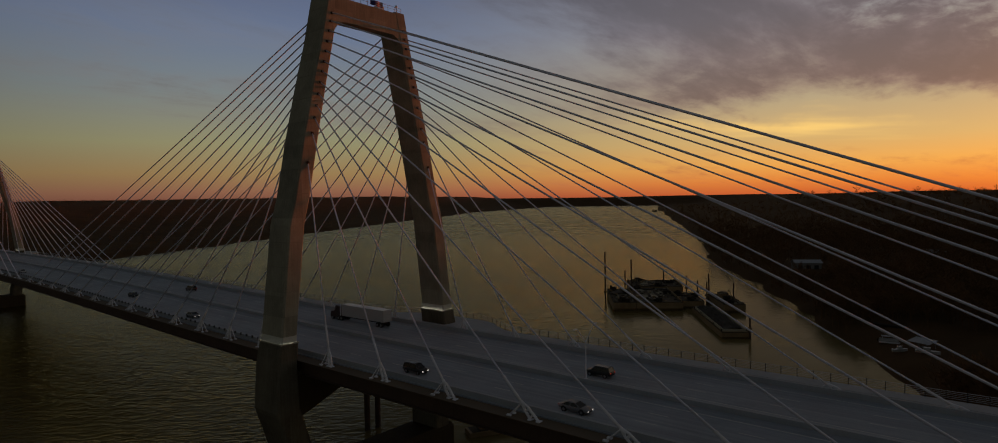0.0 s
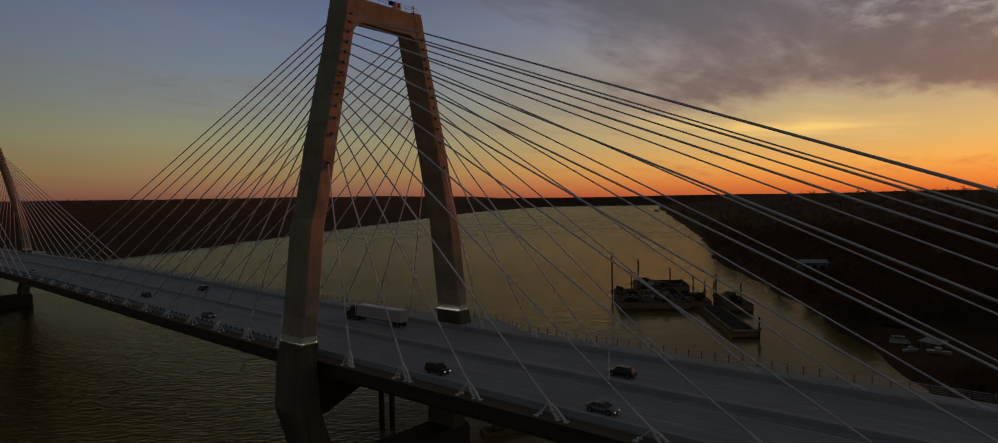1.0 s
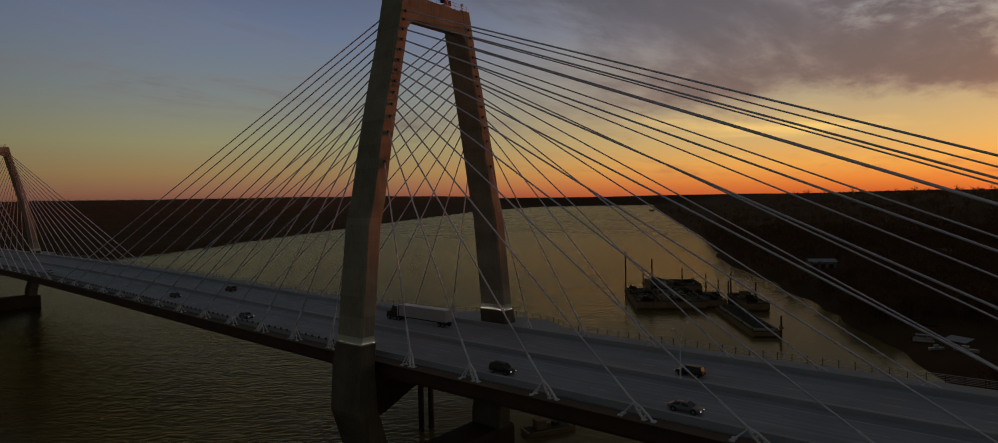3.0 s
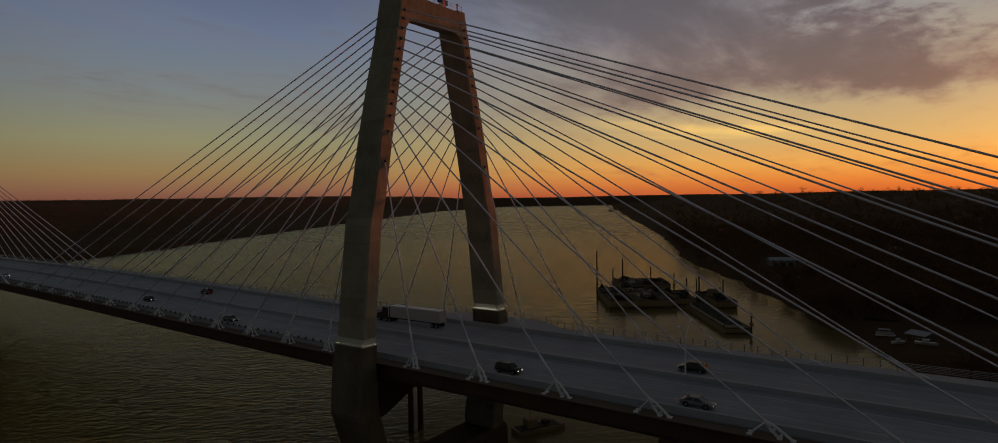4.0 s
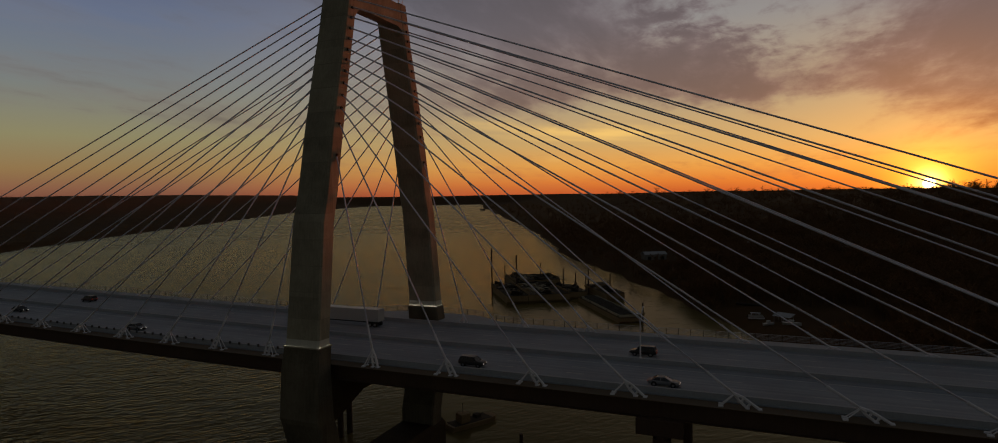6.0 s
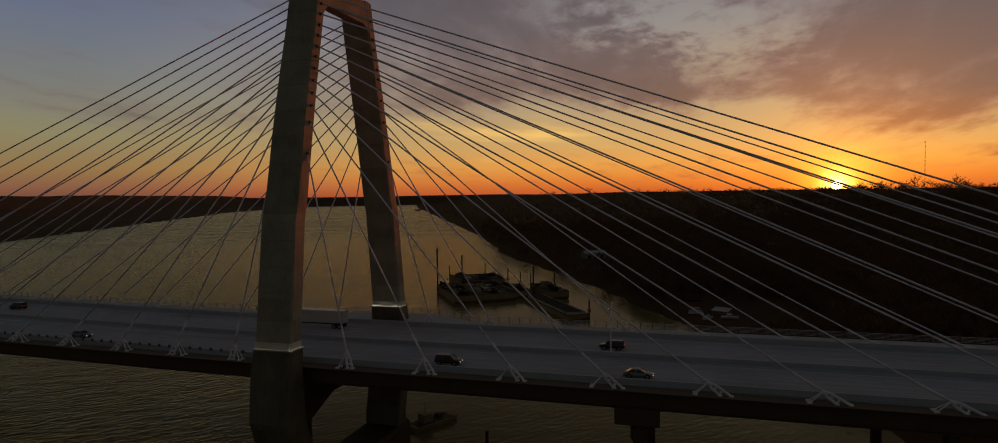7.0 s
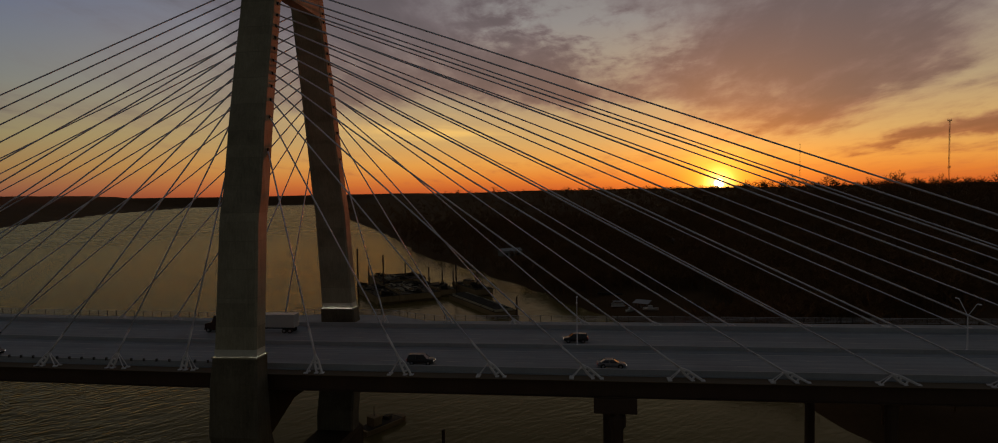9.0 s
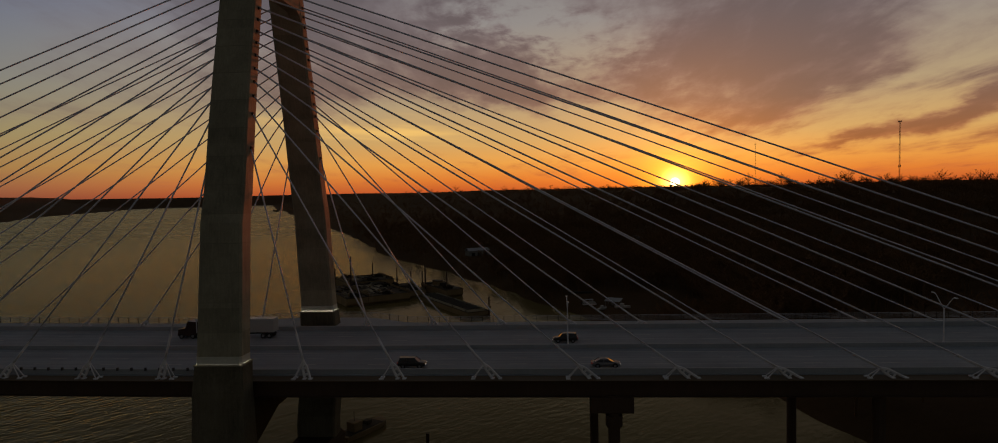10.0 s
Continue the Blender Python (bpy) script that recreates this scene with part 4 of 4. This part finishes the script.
def build_mast(x, y, top):
    g = float(height(x, y))
    t = empty("radio_mast", (x, y, g), label="thin steel radio mast with side antennas", category="radio mast", group="radio masts")
    rows = []
    for a in (0, 2.1, 4.2):
        rows.append(((0.5 * math.cos(a), 0.5 * math.sin(a), 0), (0.4 * math.cos(a), 0.4 * math.sin(a), top - g), 0.09, 4))
    part("lattice", tubes(*rows), "steel", t)
    bm = bmesh.new()
    H = top - g
    for k, z in enumerate(np.arange(2, H, 3.0)):
        a = (k % 3) * 2.1
        tube(bm, (0.45 * math.cos(a), 0.45 * math.sin(a), z), (0.45 * math.cos(a + 2.1), 0.45 * math.sin(a + 2.1), z + 2.4), 0.08, 3)
    part("bracing", bm, "steel", t)
    for f in (0.99, 0.62, 0.42):
        part("antenna", boxes(((0, 0, H * f), (2.6 if f > 0.9 else 1.5, 0.3, 0.5)), ((1.2 if f > 0.9 else 0.7, 0, H * f + 0.6), (0.2, 0.2, 1.6)), ((-1.2 if f > 0.9 else -0.7, 0, H * f + 0.6), (0.2, 0.2, 1.6))), "steel", t)


def build_shore():
    build_shed(-4, 401, 30, (18, 9, 4.2), "low shed with a pale metal roof on the river bank")
    build_shed(64, 520, 10, (12, 8, 3.6), "small pale-roofed house among bare trees")
    build_shed(140, 470, -20, (12, 9, 3.8), "small pale-roofed house among bare trees")
    build_pontoon(72.5, 190.0, 8)
    build_boat(86.0, 171.0, float(height(86.0, 171.0)) + 0.1, -8, 7.0)
    build_boat(77.5, 176.5, float(height(77.5, 176.5)) + 0.1, 35, 5.0)
    build_shelter(83.5, 184.0, -28)
    build_dock(70.0, 213.0, -14)
    build_mast(437.8, 1027.5, 135.0)
    build_mast(303.7, 343.6, 103.5)
    # work boat behind the tower
    t = empty("work_boat", (3.5, 40.0, 0), 60, label="dark work boat moored beside the tower", category="boat")
    w = 2.6
    secs = [[(u, -w * k, 1.3), (u, -w * k * 0.8, -0.6), (u, w * k * 0.8, -0.6), (u, w * k, 1.3)] for u, k in ((-7, 0.9), (-3, 1), (4, 1), (6.6, 0.7), (7.4, 0.35))]
    part("hull", loft(secs), "rust", t)
    part("deck_plate", boxes(((-0.5, 0, 1.32), (11.6, 4.3, 0.08))), "bargedeck", t)
    part("wheelhouse", boxes(((-2.6, 0, 2.5), (2.8, 2.8, 2.3), 0, 0.12)), "rust", t)
    part("crate", boxes(((2.2, 0.5, 1.8), (1.8, 1.6, 0.9), 12, 0.05)), "bargedeck", t)
    part("mast", tubes(((-2.6, 0, 3.6), (-2.6, 0, 6.2), 0.07, 6)), "steel", t)


# ---- vehicles ----
CAR_SHAPES = {
    # sections from tail to nose: x, sill height, shoulder height, half width; then the glass house: base and roof ends, roof height
    "suv": ([(-2.38, 0.52, 0.92, 0.80), (-2.30, 0.40, 1.02, 0.92), (-1.0, 0.36, 1.05, 0.96), (0.9, 0.36, 1.04, 0.96), (1.5, 0.36, 1.00, 0.95), (2.15, 0.40, 0.90, 0.90), (2.40, 0.48, 0.72, 0.76)], (-2.25, -1.95, 0.55, 1.30), 1.72),
    "sedan": ([(-2.38, 0.48, 0.82, 0.76), (-2.25, 0.36, 0.92, 0.86), (-1.3, 0.32, 0.94, 0.91), (0.9, 0.32, 0.92, 0.91), (1.5, 0.32, 0.86, 0.90), (2.15, 0.36, 0.74, 0.85), (2.38, 0.44, 0.60, 0.70)], (-1.85, -1.05, 0.30, 1.25), 1.42),
    "pickup": ([(-2.85, 0.58, 1.02, 0.92), (-2.75, 0.50, 1.10, 0.98), (-1.0, 0.46, 1.12, 1.0), (1.0, 0.46, 1.12, 1.0), (1.6, 0.46, 1.10, 0.99), (2.55, 0.50, 1.00, 0.95), (2.82, 0.58, 0.84, 0.84)], (-0.90, -0.72, 0.75, 1.45), 1.86),
}


def build_car(kind, paint, x, y, heading, label, lit=True):
    body, (g0, r0, r1, g1), top = CAR_SHAPES[kind]
    t = empty("car" if kind != "pickup" else "pickup_truck", (x, y, deck_z(x) + 0.07), heading, label=label, category="car" if kind != "pickup" else "pickup truck", group="cars on the bridge")
    hw = max(r[3] for r in body)

    def section(px, lo, hi, w):
        m = (lo + hi) / 2
        return [(px, -w * 0.88, lo), (px, -w, lo + 0.12), (px, -w, m + 0.08), (px, -w * 0.93, hi - 0.03), (px, -w * 0.70, hi), (px, w * 0.70, hi), (px, w * 0.93, hi - 0.03), (px, w, m + 0.08), (px, w, lo + 0.12), (px, w * 0.88, lo)]

    part("body", loft([section(*r) for r in body]), paint, t, smooth=True)
    base = float(np.interp(g0, [r[0] for r in body], [r[2] for r in body])) - 0.03
    nose = float(np.interp(g1, [r[0] for r in body], [r[2] for r in body])) - 0.03
    low, high = hw * 0.90, hw * 0.74
    part("cabin_glass", loft([[(g0, s * low, base), (r0, s * high, top - 0.05), (r1, s * high, top - 0.05), (g1, s * low, nose)] for s in (-1, 1)]), "glass", t)
    part("roof", loft([[(r0 - 0.05 + a, -high * k, top - 0.06), (r0 - 0.05 + a, -high * k * 0.8, z), (r0 - 0.05 + a, high * k * 0.8, z), (r0 - 0.05 + a, high * k, top - 0.06)] for a, k, z in ((0, 0.98, top - 0.03), (0.25, 1.03, top + 0.03), (r1 - r0 - 0.2, 1.03, top + 0.03), (r1 - r0 + 0.1, 0.98, top - 0.03))]), paint, t)
    mid = (r0 + r1) / 2
    for s in (-1, 1):
        for (qx, qz), px in (((g0, base), r0), ((g1, nose), r1), ((mid - 0.05, base), mid - 0.05)):
            part("pillar", tubes(((qx, low * s * 1.005, qz), (px, high * s * 1.005, top - 0.04), 0.055, 5)), paint, t)
        part("mirror", boxes(((g1 - 0.35, s * (hw + 0.1), nose + 0.1), (0.12, 0.2, 0.15), 0, 0.03)), paint, t)
    if kind == "pickup":
        part("bed", boxes(((-1.85, 0, 1.115), (1.7, hw * 1.6, 0.05))), "dark", t)
    axle = 1.42 if kind != "pickup" else 1.75
    for wx in (-axle, axle):
        for s in (-1, 1):
            part("wheel_arch", tubes(((wx, s * (hw - 0.25), 0.38), (wx, s * (hw + 0.004), 0.38), 0.43, 14)), "dark", t)
            tyre = part("wheel", tubes(((wx, s * (hw - 0.2), 0.34), (wx, s * (hw + 0.02), 0.34), 0.34, 14)), "tyre", t)
            part("rim", tubes(((wx, s * hw, 0.34), (wx, s * (hw + 0.03), 0.34), 0.21, 10)), "rim", tyre)
    front, rear = body[-1], body[0]
    part("bumper", boxes(((front[0] - 0.03, 0, front[1] + 0.04), (0.16, front[3] * 1.7, 0.16), 0, 0.04)), "dark", t)
    part("bumper", boxes(((rear[0] + 0.02, 0, rear[1] + 0.04), (0.16, rear[3] * 1.7, 0.16), 0, 0.04)), "dark", t)
    for s in (-1, 1):
        part("headlight", boxes(((front[0] - 0.06, s * front[3] * 0.80, front[2] - 0.05), (0.14, 0.26, 0.12))), "head" if lit else "rim", t)
        part("tail_light", boxes(((rear[0] + 0.03, s * rear[3] * 0.86, rear[2] - 0.06), (0.10, 0.2, 0.16))), "tail" if lit else "dark", t)
    return t


def build_truck(x, y, heading):
    t = empty("semi_truck", (x, y, deck_z(x) + 0.07), heading, label="semi truck with a dark cab and a long white trailer", category="truck")
    part("trailer", boxes(((-4.0, 0, 2.65), (16.0, 2.55, 2.8), 0, 0.05)), "white", t, "long white box trailer")
    part("chassis", boxes(((-1.5, 0, 1.0), (20, 1.0, 0.35))), "dark", t)
    cab = [(4.6, 0.6), (4.6, 3.5), (6.4, 3.7), (6.9, 2.3), (8.5, 1.9), (8.7, 0.6)]
    part("cab", loft([[(px, s * 1.22, pz) for px, pz in cab] for s in (-1, 1)]), "brown", t)
    part("windscreen", loft([[(6.45, s * 1.0, 3.45), (6.95, s * 1.0, 2.4), (7.0, s * 1.0, 2.42), (6.5, s * 1.0, 3.5)] for s in (-1, 1)]), "glass", t)
    part("exhaust", tubes(((4.5, 1.2, 1.2), (4.5, 1.2, 4.2), 0.1, 8)), "galv", t)
    for wx in (-11.0, -9.7, 4.2, 5.4, 7.8):
        for s in (-1, 1):
            tyre = part("wheel", tubes(((wx, s * 0.75, 0.52), (wx, s * 1.25, 0.52), 0.52, 14)), "tyre", t)
            part("rim", tubes(((wx, s * 1.2, 0.52), (wx, s * 1.28, 0.52), 0.3, 10)), "rim", tyre)


def build_traffic():
    dark = "dark sport utility car on the bridge road"
    build_car("suv", "black", 27.3, -8.4, 0, dark)
    build_car("suv", "black", 53.8, 8.5, 180, dark)
    build_car("sedan", "silver", 59.8, -8.5, 0, "silver car with headlights on the bridge road")
    build_car("sedan", "silver", -57.0, -8.4, 0, "silver car with headlights on the bridge road")
    build_car("suv", "brown", -104.0, 12.0, 180, dark)
    build_car("sedan", "black", -106.0, -4.8, 0, "dark car with headlights on the bridge road")
    build_car("sedan", "white", -215.0, -8.4, 0, "white car on the bridge road")
    build_truck(-18.0, 13.6, 180)


def build_flag():
    t = empty("flag", (2.80, 5.1, 102.0), label="red, white and blue flag hung on the tower rail", category="flag")
    bm = bmesh.new()
    bmesh.ops.create_grid(bm, x_segments=12, y_segments=6, size=0.5, matrix=pose(0, 0, 0, 90, 0, 90) @ Matrix.Diagonal((1.5, 1.0, 1, 1)))
    for v in bm.verts:
        v.co.x += 0.10 * math.sin(v.co.y * 4.0)
        v.co.y -= 0.75
    part("canton", bm, "flagblue", t)
    for k in range(5):
        bm = bmesh.new()
        bmesh.ops.create_grid(bm, x_segments=12, y_segments=1, size=0.5, matrix=pose(0, 0.9, 0.44 - k * 0.22, 90, 0, 90) @ Matrix.Diagonal((1.8, 0.22, 1, 1)))
        for v in bm.verts:
            v.co.x += 0.10 * math.sin(v.co.y * 4.0)
        part("stripe", bm, "flagred" if k % 2 == 0 else "white", t)


build_land()
build_woods()
build_bridge()
build_barges()
build_shore()
build_traffic()
build_flag()
